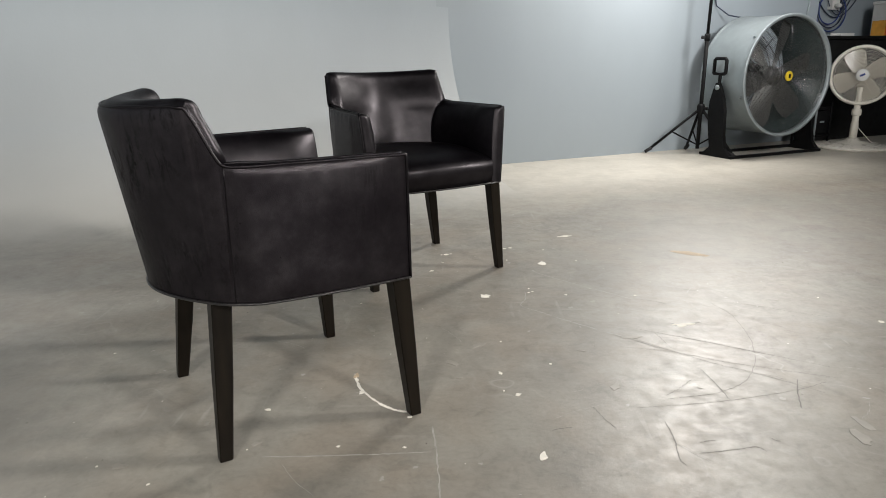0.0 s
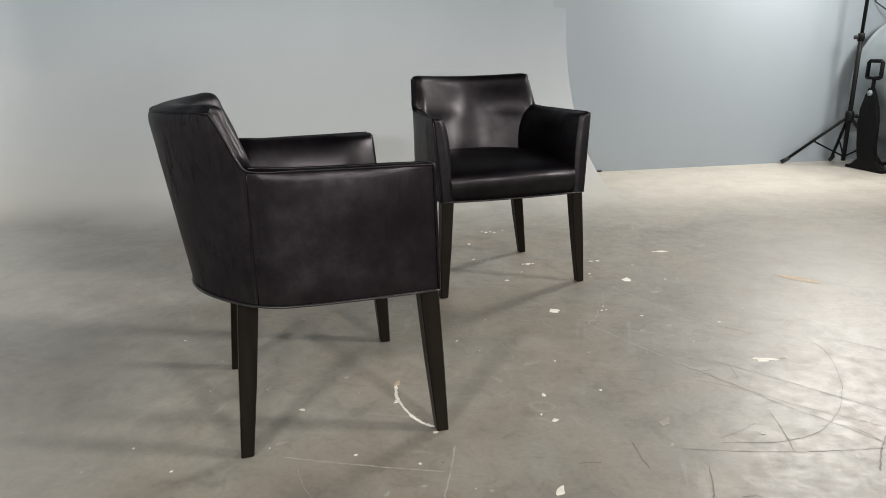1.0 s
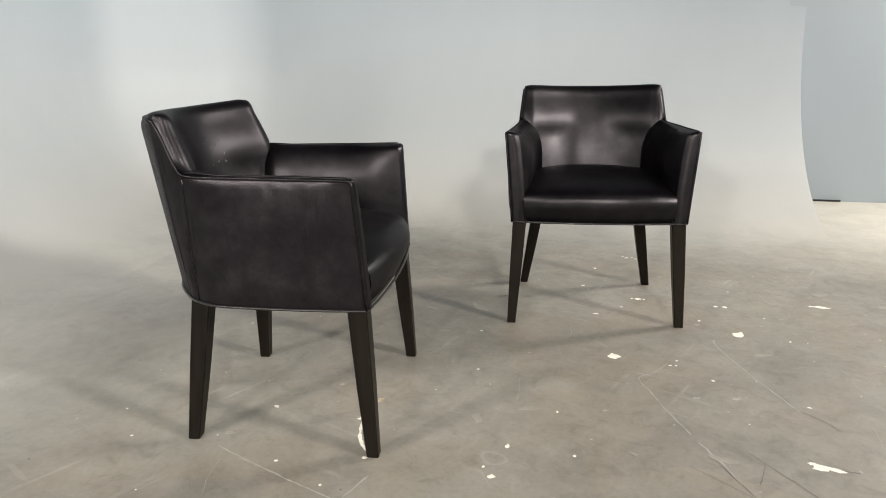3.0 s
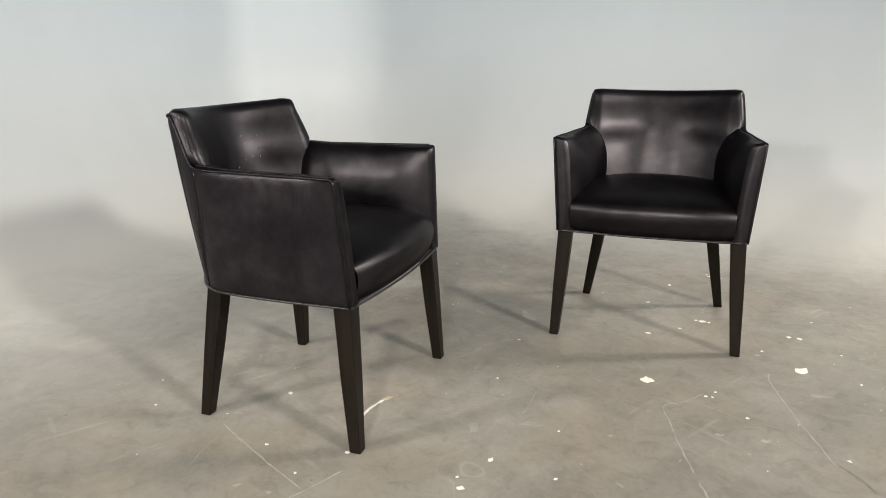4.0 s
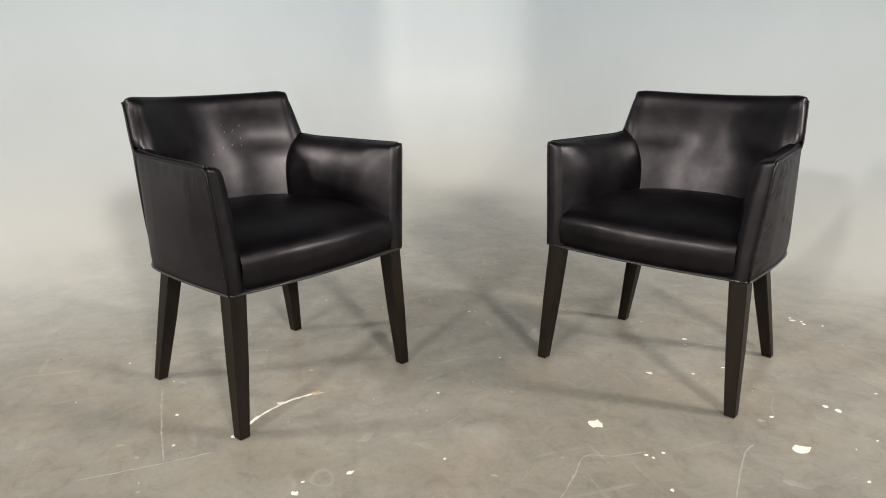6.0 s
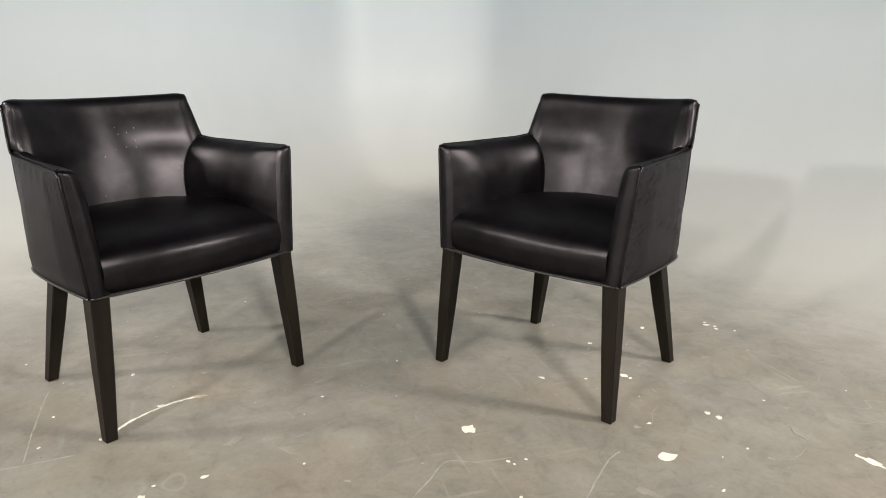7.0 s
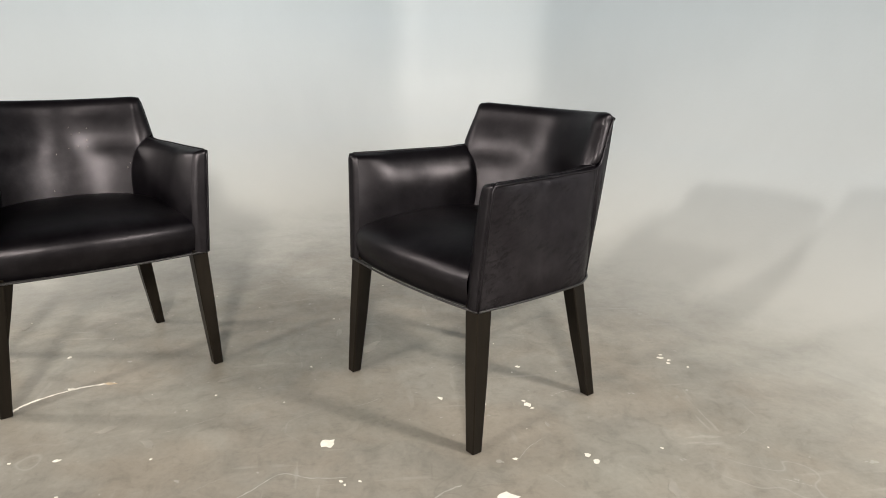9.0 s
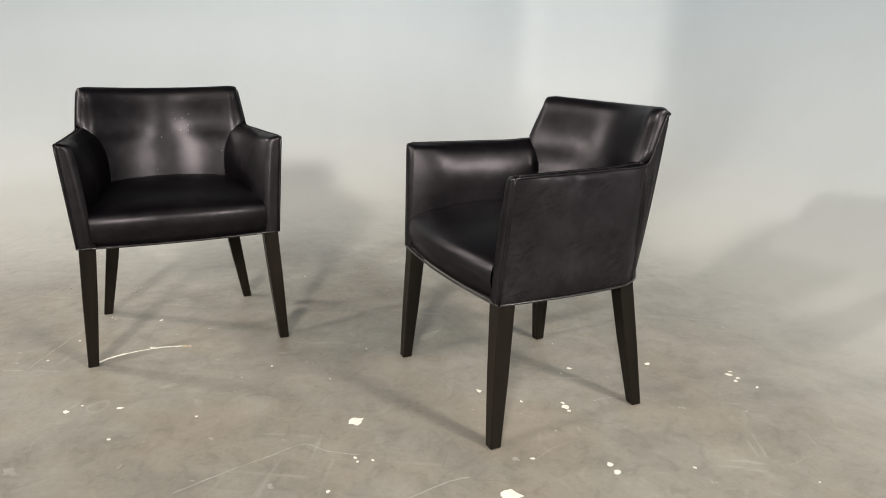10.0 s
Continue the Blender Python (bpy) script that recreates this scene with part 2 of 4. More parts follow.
def outer_leather_material():
    """Drier leather of the outside, scuffed by handling."""
    m, t, b = mat("scuffed_black_leather", 0.45)
    base = ramp(t, noise_at(t, 6.0, 6, 0.6), [(0.3, (0.0026, 0.0021, 0.0028)), (0.7, (0.0046, 0.0038, 0.0049))])
    co = t.nodes.new("ShaderNodeTexCoord")
    sp = t.nodes.new("ShaderNodeSeparateXYZ")
    t.links.new(co.outputs["Object"], sp.inputs[0])
    x, y, z = sp.outputs
    # rubbed streaks: near one arm's front, and all over the other side
    near = math_node(t, "MULTIPLY", ramp(t, math_node(t, "ADD", y, 0.4), [(0.47, 0.0), (0.51, 1.0), (0.58, 1.0), (0.62, 0.0)]), ramp(t, z, [(0.52, 0.0), (0.58, 1.0), (0.68, 1.0), (0.70, 0.0)]))
    right = math_node(t, "MULTIPLY", math_node(t, "GREATER_THAN", x, 0.2), near)
    left = math_node(t, "MULTIPLY", math_node(t, "LESS_THAN", x, -0.2), ramp(t, noise_at(t, 7.0, 3, 0.5), [(0.44, 0.05), (0.58, 0.60)]))
    rear = math_node(t, "MULTIPLY", math_node(t, "LESS_THAN", y, -0.17), ramp(t, noise_at(t, 6.0, 3, 0.5), [(0.40, 0.15), (0.60, 0.8)]))
    dots = ramp(t, noise_at(t, 140.0, 3, 0.6), [(0.36, 0.0), (0.48, 1.0)])
    strokes = ramp(t, noise_at(t, 80.0, 4, 0.6, (1, 1, 0.12), 0.2), [(0.54, 0.0), (0.61, 0.4)])
    dabs = ramp(t, noise_at(t, 75.0, 5, 0.65, (1, 0.28, 0.9), 0.5, -0.4), [(0.48, 0.0), (0.62, 1.0)])
    wisps = ramp(t, noise_at(t, 62.0, 5, 0.65, (1, 0.9, 0.26), 0.5), [(0.48, 0.0), (0.62, 1.0)])
    rub = math_node(t, "MAXIMUM", math_node(t, "MULTIPLY", strokes, right), math_node(t, "MAXIMUM", math_node(t, "MULTIPLY", dabs, left), math_node(t, "MULTIPLY", wisps, rear)))
    rub = math_node(t, "MULTIPLY", rub, dots)
    specks = ramp(t, noise_at(t, 52.0, 2, 0.5), [(0.76, 0.0), (0.79, 0.8)])
    rub = math_node(t, "MAXIMUM", rub, specks)
    t.links.new(mix(t, rub, base, (0.0010, 0.0009, 0.0010)), b.inputs["Base Color"])
    dust = math_node(t, "MULTIPLY", ramp(t, noise_at(t, 22.0, 7, 0.7, (1, 1, 0.8)), [(0.45, 0.0), (0.75, 1.0)]), 0.3)
    r = mix(t, dust, ramp(t, noise_at(t, 8.0, 6, 0.65), [(0.3, 0.30), (0.7, 0.44)]), 0.58)
    t.links.new(mix(t, rub, r, 0.75), b.inputs["Roughness"])
    h = mix(t, 0.45, noise_at(t, 420.0, 3), noise_at(t, 16.0, 7, 0.68))
    bump(t, b, h, 0.2, 0.004)
    worn = ramp(t, noise_at(t, 8.0, 8, 0.72), [(0.34, (0.0100, 0.0090, 0.0100)), (0.5, (0.0168, 0.0154, 0.0168)), (0.66, (0.0275, 0.0255, 0.0273))])
    even_gloss(t, b, mix(t, rub, worn, 0.004), 0.04)
    return m


def wood_material():
    m, t, b = mat("espresso_wood", 0.38)
    b.inputs["Specular IOR Level"].default_value = 0.12
    f = noise_at(t, 30.0, 6, 0.6, (1, 1, 0.07), 0.4)
    t.links.new(ramp(t, f, [(0.3, (0.0030, 0.0022, 0.0015)), (0.7, (0.0095, 0.0072, 0.0048))]), b.inputs["Base Color"])
    bump(t, b, f, 0.15, 0.001)
    return m


FLOOR, WALL, LEATHER, WOOD = floor_material(), wall_material(), leather_material(), wood_material()
CYC, OUTER = cyclorama_material(), outer_leather_material()
# base welt, a little lighter than the other leather
WELT = plain("lighter_leather_welt", (0.011, 0.010, 0.010), 0.34, 0.0, 0.5, 60)
DARK_CLOTH = plain("black_dust_cloth", (0.01, 0.01, 0.01), 0.9)
CEILING = plain("dark_ceiling_paint", (0.05, 0.05, 0.052), 0.8)
DIM = plain("grey_wall_paint", (0.20, 0.20, 0.205), 0.6)


# ---- mesh helpers ----
def mesh_from(name, verts, faces, material, smooth=True):
    me = bpy.data.meshes.new(name)
    me.from_pydata([tuple(v) for v in verts], [], faces)
    me.validate()
    me.materials.append(material)
    for p in me.polygons:
        p.use_smooth = smooth
    return me


def thing(name, label, category, at=None, group="", kind=""):
    ob = new(name)
    if at is not None:
        ob.matrix_world = at
    return tagged(ob, label, category, group, kind)


def part(name, me, parent, label="", at=None):
    """Links a mesh as one part under a thing or a part."""
    ob = new(name, me)
    ob.parent = parent
    if at is not None:
        ob.matrix_local = at
    return tagged(ob, label)


def bm_mesh(name, bm, material, smooth=False):
    me = bpy.data.meshes.new(name)
    bmesh.ops.recalc_face_normals(bm, faces=bm.faces)
    bm.to_mesh(me)
    bm.free()
    me.materials.append(material)
    for p in me.polygons:
        p.use_smooth = smooth
    return me


def block(name, size, material, bevel=0.0, centre=(0, 0, 0), segments=2):
    bm = bmesh.new()
    bmesh.ops.create_cube(bm, size=1.0, matrix=Matrix.Translation(centre) @ Matrix.Diagonal((*size, 1)))
    if bevel:
        bmesh.ops.bevel(bm, geom=list(bm.edges), offset=bevel, segments=segments, profile=0.7, affect="EDGES")
    return bm_mesh(name, bm, material)


def tube(name, points, radius, material, sides=8, closed=False):
    """A round cord along points; radius is one number or one for each point."""
    pts = [Vector(p) for p in points]
    k = len(pts)
    rad = radius if isinstance(radius, (list, tuple)) else [radius] * k
    verts, faces = [], []
    side = None
    for i, p in enumerate(pts):
        a = pts[(i - 1) % k] if (closed or i) else p
        c = pts[(i + 1) % k] if (closed or i < k - 1) else p
        way = (c - a).normalized()
        if side is None:
            side = way.orthogonal().normalized()
        side = (side - way * side.dot(way)).normalized()
        other = way.cross(side)
        for j in range(sides):
            q = 2 * math.pi * j / sides
            verts.append(p + (side * math.cos(q) + other * math.sin(q)) * rad[i])
    for i in range(k if closed else k - 1):
        for j in range(sides):
            a, c = i * sides, ((i + 1) % k) * sides
            faces.append((a + j, a + (j + 1) % sides, c + (j + 1) % sides, c + j))
    if not closed:
        faces.append(tuple(range(sides))[::-1])
        faces.append(tuple(range((k - 1) * sides, k * sides)))
    return mesh_from(name, verts, faces, material)


def lathe(name, profile, material, sides=32, smooth=True, caps=True):
    """Turned about z: profile is a list of (radius, z)."""
    verts, faces = [], []
    for r, z in profile:
        for j in range(sides):
            q = 2 * math.pi * j / sides
            verts.append((r * math.cos(q), r * math.sin(q), z))
    for i in range(len(profile) - 1):
        for j in range(sides):
            a, c = i * sides, (i + 1) * sides
            faces.append((a + j, a + (j + 1) % sides, c + (j + 1) % sides, c + j))
    if caps and profile[0][0] > 1e-6:
        faces.append(tuple(range(sides))[::-1])
    if caps and profile[-1][0] > 1e-6:
        k = (len(profile) - 1) * sides
        faces.append(tuple(range(k, k + sides)))
    return mesh_from(name, verts, faces, material, smooth)


def grid_faces(rows, cols):
    return [(i * cols + j, i * cols + j + 1, (i + 1) * cols + j + 1, (i + 1) * cols + j) for i in range(rows - 1) for j in range(cols - 1)]


def spline(points, steps):
    """Catmull-Rom through points of any dimension."""
    pts = [np.array(p, float) for p in points]
    pts = [2 * pts[0] - pts[1]] + pts + [2 * pts[-1] - pts[-2]]
    out = []
    for i in range(1, len(pts) - 2):
        a, b, c, d = pts[i - 1:i + 3]
        for s in range(steps):
            t = s / steps
            out.append(0.5 * (2 * b + (c - a) * t + (2 * a - 5 * b + 4 * c - d) * t * t + (3 * b - a - 3 * c + d) * t ** 3))
    out.append(pts[-2])
    return np.array(out)


# ---- the studio ----


def structure(name, me, label, category, at=None):
    ob = new(name, me)
    if at is not None:
        ob.matrix_world = at
    return tagged(ob, label, category, kind="structure")


def slab(name, a0, a1, b0, b1, z0, z1, material, label, category):
    """A box in the plan's own axes."""
    bm = bmesh.new()
    vs = [bm.verts.new(plan(a, b, z)) for z in (z0, z1) for a, b in ((a0, b0), (a1, b0), (a1, b1), (a0, b1))]
    for f in ((0, 1, 2, 3), (4, 5, 6, 7), (0, 1, 5, 4), (1, 2, 6, 5), (2, 3, 7, 6), (3, 0, 4, 7)):
        bm.faces.new([vs[i] for i in f])
    return structure(name, bm_mesh(name, bm, material), label, category)


RECESS, DEEP = 4.05, -0.6
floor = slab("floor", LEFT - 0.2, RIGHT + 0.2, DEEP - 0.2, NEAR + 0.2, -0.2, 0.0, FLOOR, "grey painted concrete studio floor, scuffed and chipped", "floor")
slab("wall_far", LEFT - 0.2, RECESS, -0.2, 0.0, 0.0, HIGH, WALL, "blue-grey painted studio wall", "wall")
slab("wall_return", RECESS - 0.2, RECESS, DEEP, -0.2, 0.0, HIGH, WALL, "short blue-grey return wall of the recess", "wall")
slab("wall_recess", RECESS - 0.2, RIGHT + 0.2, DEEP - 0.2, DEEP, 0.0, HIGH, WALL, "blue-grey back wall of the equipment recess", "wall")
slab("wall_left", LEFT - 0.2, LEFT, 0.0, NEAR, 0.0, HIGH, WALL, "blue-grey painted studio wall", "wall")
slab("wall_right", RIGHT, RIGHT + 0.2, DEEP, NEAR, 0.0, HIGH, DIM, "plain grey studio wall", "wall")
slab("wall_near", LEFT - 0.2, RIGHT + 0.2, NEAR, NEAR + 0.2, 0.0, HIGH, DIM, "plain grey studio wall", "wall")
slab("ceiling", LEFT - 0.2, RIGHT + 0.2, DEEP - 0.2, NEAR + 0.2, HIGH, HIGH + 0.2, CEILING, "plain dark studio ceiling", "ceiling")


def cyclorama():
    """Coved sheet that runs from floor to wall and round the corner."""
    path = []                     # point, outward way to the room, cove size, lift, shift of the upper part
    end = 0.03
    for i in range(37):
        a = end + (LEFT + ROUND - end) * i / 36
        k = min(1.0, max(0.0, (a - LEFT - ROUND) / 1.0))
        path.append((a, 0.0, 0.0, 1.0, 0.96 + (COVE - 0.96) * k * k * (3 - 2 * k), -0.002 + 0.006 * min(1, (end - a) / 0.3), 0.0, 0.0))
    # the corner: a slanted panel above that eases into a round one at the toe
    ease = lambda v: min(1.0, max(0.0, v)) ** 2 * (3 - 2 * min(1.0, max(0.0, v)))
    turns = [math.pi / 4 * (ease((i + .5) / 48 / .40) + ease(((i + .5) / 48 - .70) / .30)) for i in range(48)]
    run = [(0.0, 0.0)]
    for q in turns:
        run.append((run[-1][0] + math.cos(q), run[-1][1] + math.sin(q)))
    for i in range(1, 48):
        q = math.pi / 2 * i / 48
        a, b = LEFT + ROUND - ROUND * math.sin(q), ROUND - ROUND * math.cos(q)
        flat_a, flat_b = LEFT + ROUND - ROUND * run[i][0] / run[-1][0], ROUND * run[i][1] / run[-1][1]
        path.append((a, b, math.sin(q), math.cos(q), 0.96, 0.004, flat_a - a, flat_b - b))
    for i in range(41):
        b = ROUND + (NEAR - ROUND) * i / 40
        k = min(1.0, (b - ROUND) / 1.0)
        path.append((LEFT, b, 1.0, 0.0, 0.96 + (COVE - 0.96) * k * k * (3 - 2 * k), 0.004, 0.0, 0.0))
    verts, cols = [], 0
    for a, b, da, db, size, lift, shift_a, shift_b in path:
        prof = [(lift, HIGH), (lift, 2.4)]
        for j in range(29):
            q = math.pi / 2 * j / 28
            s, z = size * (1 - math.cos(q)), size * (1 - math.sin(q))
            prof.append((max(s, lift), max(z, 0.0015)))
        prof.append((size + 0.05, -0.004))
        cols = len(prof)
        verts += [plan(a + da * s + shift_a * max(0.0, 1 - s / size), b + db * s + shift_b * max(0.0, 1 - s / size), z) for s, z in prof]
    faces = grid_faces(len(path), cols)
    # end face of the cove, down to wall and floor
    k = len(verts)
    verts += [v.copy() for v in verts[2:cols]] + [plan(end, COVE, 0.0), plan(end, -0.01, 0.0), plan(end, -0.01, COVE)]
    faces.append(tuple(range(k, k + cols + 1)))
    structure("cyclorama", mesh_from("cyclorama", verts, faces, CYC), "pale grey coved cyclorama with a rounded corner", "cyclorama")


cyclorama()
# dark strip standing in for the shadowed gap under the wall
slab("trim", 0.06, 0.38, 0.0, 0.012, 0.0, 0.011, plain("dark_gap_shade", (0.01, 0.01, 0.01), 0.8), "thin dark strip for the shaded gap at the wall's foot", "trim")


# ---- armchairs ----
BASE, RIM, ARM = 0.389, 0.840, 0.7065


def shell_curves(steps=8):
    """Outer foot, piped outer edge and its height, from one arm's front round the back to the other's."""
    side = [(.309, .243, .335, .226, .7075), (.3135, .14, .3235, .12, .707), (.314, .03, .313, .02, .7065), (.309, -.07, .3035, -.07, .7065), (.299, -.14, .297, -.15, .7065),
            (.275, -.187, .2915, -.190, .712), (.268, -.198, .2895, -.2055, .731), (.262, -.206, .2855, -.222, .767), (.255, -.213, .2805, -.2405, .809), (.248, -.2195, .2765, -.2560, RIM - .004)]
    rear = [(.248, -.2195, .2765, -.2560, RIM - .004), (.2443, -.2235, .2730, -.2672, RIM - .003)]
    rear += [(u * .248, -.333 + .1135 * u * u, u * .2765, -.398 + .132 * u * u, RIM - .0085 * (1 - u * u)) for u in (.93, .85, .75, .6, .4, .2, 0.0)]
    flip = lambda c: [(-a, b, -p, q, z) for a, b, p, q, z in c]
    half = spline(side, steps)[:-1]
    mid = spline(rear + flip(rear[-2::-1]), steps)
    other = half[::-1] * np.array([-1, 1, -1, 1, 1])
    rows = np.concatenate([half, mid, other])
    return rows[:, 0:2], rows[:, 2:4], rows[:, 4], 5 * steps, len(half)


def back_face(x, z):
    """Depth of the padded front of the backrest."""
    f = (z - .46) / (RIM - .46)
    middle = -.212 - .100 * f + .013 * math.sin(math.pi * min(1.0, max(0.0, f)) ** .9)
    edge = -.118 - .050 * f - .057 * f * f
    r = min(1.0, abs(x) / .252)

    def hollow(q):
        """Deepest along the middle, straighter towards the sides, less so near the top."""
        sharp = min(1.0, max(0.0, (.83 - z) / .08))
        return q * q + ((math.sqrt(1 + 6.25 * q * q) - 1) / 1.6926 - q * q) * sharp

    g = (r - .90) / .10
    slope = (hollow(.90) - hollow(.89)) * 10
    roll = hollow(r) if r < .90 else hollow(.90) + slope * g - slope / 2 * g * g
    above = min(1.0, max(0.0, (z - .655) / .06))
    bow = roll / .90 * above + hollow(r) * r ** .6 * (1 - above)
    return middle + (edge - middle) * bow


def armchair(name):
    chair = thing(name, "black leather dining armchair with dark tapered wooden legs", "chair", group="pair of armchairs")
    foot, edge, zt, fold, corner = shell_curves()
    k = len(zt)
    # outer cover: two sides and the rear panel, up to the piping
    heights = [j / 14 * .93 for j in range(15)] + [.947, .962, .976, .988, .996, 1.0]
    levels = len(heights)

    def inset(x):
        """The rear edge of the back is rolled over before its piping."""
        return np.array((-x * .02, .013)) * min(1.0, max(0.0, (.2765 - abs(x)) / .05))

    for name_, lo, hi in (("side_cover", 0, fold), ("rear_cover", fold, k - 1 - fold), ("side_cover", k - 1 - fold, k - 1)):
        verts = []
        for i in range(lo, hi + 1):
            for f in heights:
                p = foot[i] + (edge[i] - foot[i]) * f
                fade = min(1.0, max(0.0, (foot[i][1] + .20) / .12)) * min(1.0, max(0.0, (.243 - foot[i][1]) / .10))
                u = max(0.0, (f - .90) / .10)
                pucker = noise.noise((p[1] * 38, p[0] * 5, f * 3)) * math.exp(-((f - .95) / .03) ** 2)
                roll = .0085 * math.sqrt(max(0.0, 1 - u * u)) * min(1.0, f / .12) + .0030 * pucker
                out = math.copysign((.003 * math.sin(math.pi * f ** .85) + roll) * fade, p[0])
                if name_ == "rear_cover":
                    near = min(1.0, max(0.0, (abs(foot[i][0]) - .20) / .06))
                    out = math.copysign(.006 * math.sin(math.pi * f) * near * min(1.0, (i - lo) / 4, (hi - i) / 4), p[0])
                    u = max(0.0, (f - .93) / .07)
                    p = p + inset(p[0]) * (1 - math.sqrt(max(0.0, 1 - u * u)))
                verts.append((p[0] + out, p[1], BASE + (zt[i] - BASE) * f))
        part(name_, mesh_from(name_, verts, grid_faces(hi - lo + 1, levels), OUTER), chair, "black leather outer cover")

    # backrest: columns across the padded face, then a rounded strip down each side to the piping
    ramp_z, ramp_x, ramp_y = zt[fold - 6:corner + 1], edge[fold - 6:corner + 1, 0], edge[fold - 6:corner + 1, 1]

    def top_edge(i):
        return np.array((*(edge[i] + inset(edge[i][0])), zt[i]))

    def back_column(i):
        rear = top_edge(i)
        u = edge[i][0] / .2765
        crown = rear[2] + .0145 + .002 * u * u
        row = []
        for j in range(17):
            z = .46 + (crown - .036 - .46) * j / 16
            wide = np.interp(z, [.46, .69, .72, crown], [.240, .245, .256, .244])
            row.append(np.array((u * wide, back_face(u * wide, z), z)))
        start = row[-1]
        peak = np.array((rear[0] * .96, start[1] - min(.036, .75 * (start[1] - rear[1])), crown))
        bend = np.array((start[0] * 1.01, start[1] - .008, crown + .001))
        for j in range(1, 8):
            g = j / 7
            row.append(start * (1 - g) ** 2 + bend * 2 * g * (1 - g) + peak * g * g)
        for j in range(1, 8):
            g = math.sin(math.pi / 2 * j / 7)
            row.append(np.array((*(peak[:2] + (rear[:2] - peak[:2]) * g), peak[2] + (rear[2] - peak[2]) * g ** 3)))
        return row

    columns = [back_column(i) for i in range(corner, k - corner, 2) if i in (corner, k - 1 - corner) or abs(edge[i][0]) < .268]

    def strip(sign):
        inner = columns[0] if sign > 0 else columns[-1]
        out = []
        for s in range(1, 8):
            q = math.pi / 2 * s / 7
            row = []
            for j, p in enumerate(inner):
                if j < 17:
                    end = np.array((sign * np.interp(p[2], ramp_z, ramp_x), np.interp(p[2], ramp_z, ramp_y), p[2]))
                    if p[2] < ARM + .006:
                        end[0], end[1] = sign * .270, p[1] - .02
                else:
                    end = np.array((sign * .2765, -.2560, RIM - .004))
                g, h = math.sin(q) ** .78, 1 - max(0.0, math.cos(q)) ** .78
                row.append(np.array((p[0] + (end[0] - p[0]) * g, p[1] + (end[1] - p[1]) * h, p[2] + (end[2] - p[2]) * h)))
            out.append(row)
        return out

    columns = strip(1)[::-1] + columns + strip(-1)
    part("backrest", mesh_from("backrest", [p for c in columns for p in c], grid_faces(len(columns), len(columns[0])), LEATHER), chair, "smooth padded black leather backrest")

    # arm pads: from the seat up the inner face, over the top, to the piping
    lanes = np.concatenate([np.linspace(.226, .14, 13)[:-1], np.linspace(.14, -.13, 14)[:-1], np.linspace(-.13, -.215, 10)])
    side_y, side_x, side_z = edge[:fold + 1, 1][::-1], edge[:fold + 1, 0][::-1], zt[:fold + 1][::-1]

    def arm_section(y):
        """One cut across the stuffed arm: inner face, roll and top, out to the piping."""
        rim = np.array((np.interp(y, side_y, side_x), max(y, -.190), min(ARM + .006, np.interp(y, side_y, side_z))))
        front = max(0.0, (y - .10) / .126)
        rear = max(0.0, (-.140 - y) / .075)
        stem = .231 - .9 * max(0.0, .05 - y) ** 2 + .08 * max(0.0, y - .05) + .031 * front ** 2.1 + .07 * rear ** 2
        swell = .006 + .005 * math.exp(-((y + .165) / .035) ** 2)
        flat = min(stem + .067, rim[0] - .014)
        shape = ((.46, .008, -.010), (.53, .002, -.006), (.60, .003, 0.0), (.645, .012, .005), (.684, .030, .011), (.7045, .050, .020))
        points = [(min(stem + main + (end - main) * front, rim[0] - .012), y + .017 * (.7 - z) / .24 * max(0.0, (y - .15) / .076), z) for z, main, end in shape]
        row = list(spline(points + [(min(max(flat, points[-1][0] + .006), rim[0] - .008), y, ARM + swell)], 5))
        flat = row[-1]
        for j in range(1, 8):
            g = math.sin(math.pi / 2 * j / 7)
            row.append(np.array((flat[0] + (rim[0] - flat[0]) * g, flat[1] + (rim[1] - flat[1]) * g, flat[2] + (rim[2] - flat[2]) * g ** 3)))
        return row

    sections = [arm_section(y) for y in lanes]
    for sign in (1, -1):
        turn = np.array((sign, 1, 1))
        part("arm_pad", mesh_from("arm_pad", [p * turn for s in sections for p in s], grid_faces(len(sections), len(sections[0])), LEATHER), chair)
    # arm fronts: narrow panels with rounded edges
    inner = np.array(sections[0])
    top, peak = inner[:, 2].max(), int(inner[:, 2].argmax())
    rows, wide = 30, 15
    for sign in (1, -1):
        vs = []
        for j in range(rows):
            z = BASE + (top - BASE) * math.sin(math.pi / 2 * j / (rows - 1))
            f = min(1.0, (z - BASE) / (zt[0] - BASE))
            o = foot[0] + (edge[0] - foot[0]) * f
            if z > zt[0]:
                o = o + (inner[peak][:2] - o) * ((z - zt[0]) / (top - zt[0])) ** 1.5
            n = np.array([np.interp(z, inner[:peak + 1, 2], inner[:peak + 1, c]) for c in (0, 1)]) if z > .46 else inner[0][:2]
            if z <= .46:
                n = n + np.array((0.0, .017 * (.46 - z) / (.46 - BASE) * .2))
            for s in range(wide):
                g = 0.5 - 0.5 * math.cos(math.pi * s / (wide - 1))
                p = o + (n - o) * g
                d = min(np.linalg.norm(p - o) / .010, (top - z) / .010, 1.0)
                full = math.sin(math.pi / 2 * min(1.0, np.linalg.norm(p - n) / .024))
                vs.append((sign * p[0], p[1] + .010 * full * math.sqrt(max(0.0, 1 - (1 - d) ** 2)), z))
        part("arm_front", mesh_from("arm_front", vs, grid_faces(rows, wide), LEATHER), chair)
    # seat
    prof = spline([(.258, BASE), (.273, .412), (.286, .440), (.290, .461), (.283, .487), (.256, .510), (.18, .531), (.05, .544), (-.08, .544), (-.225, .53)], 6)
    vs, cols = [], 45
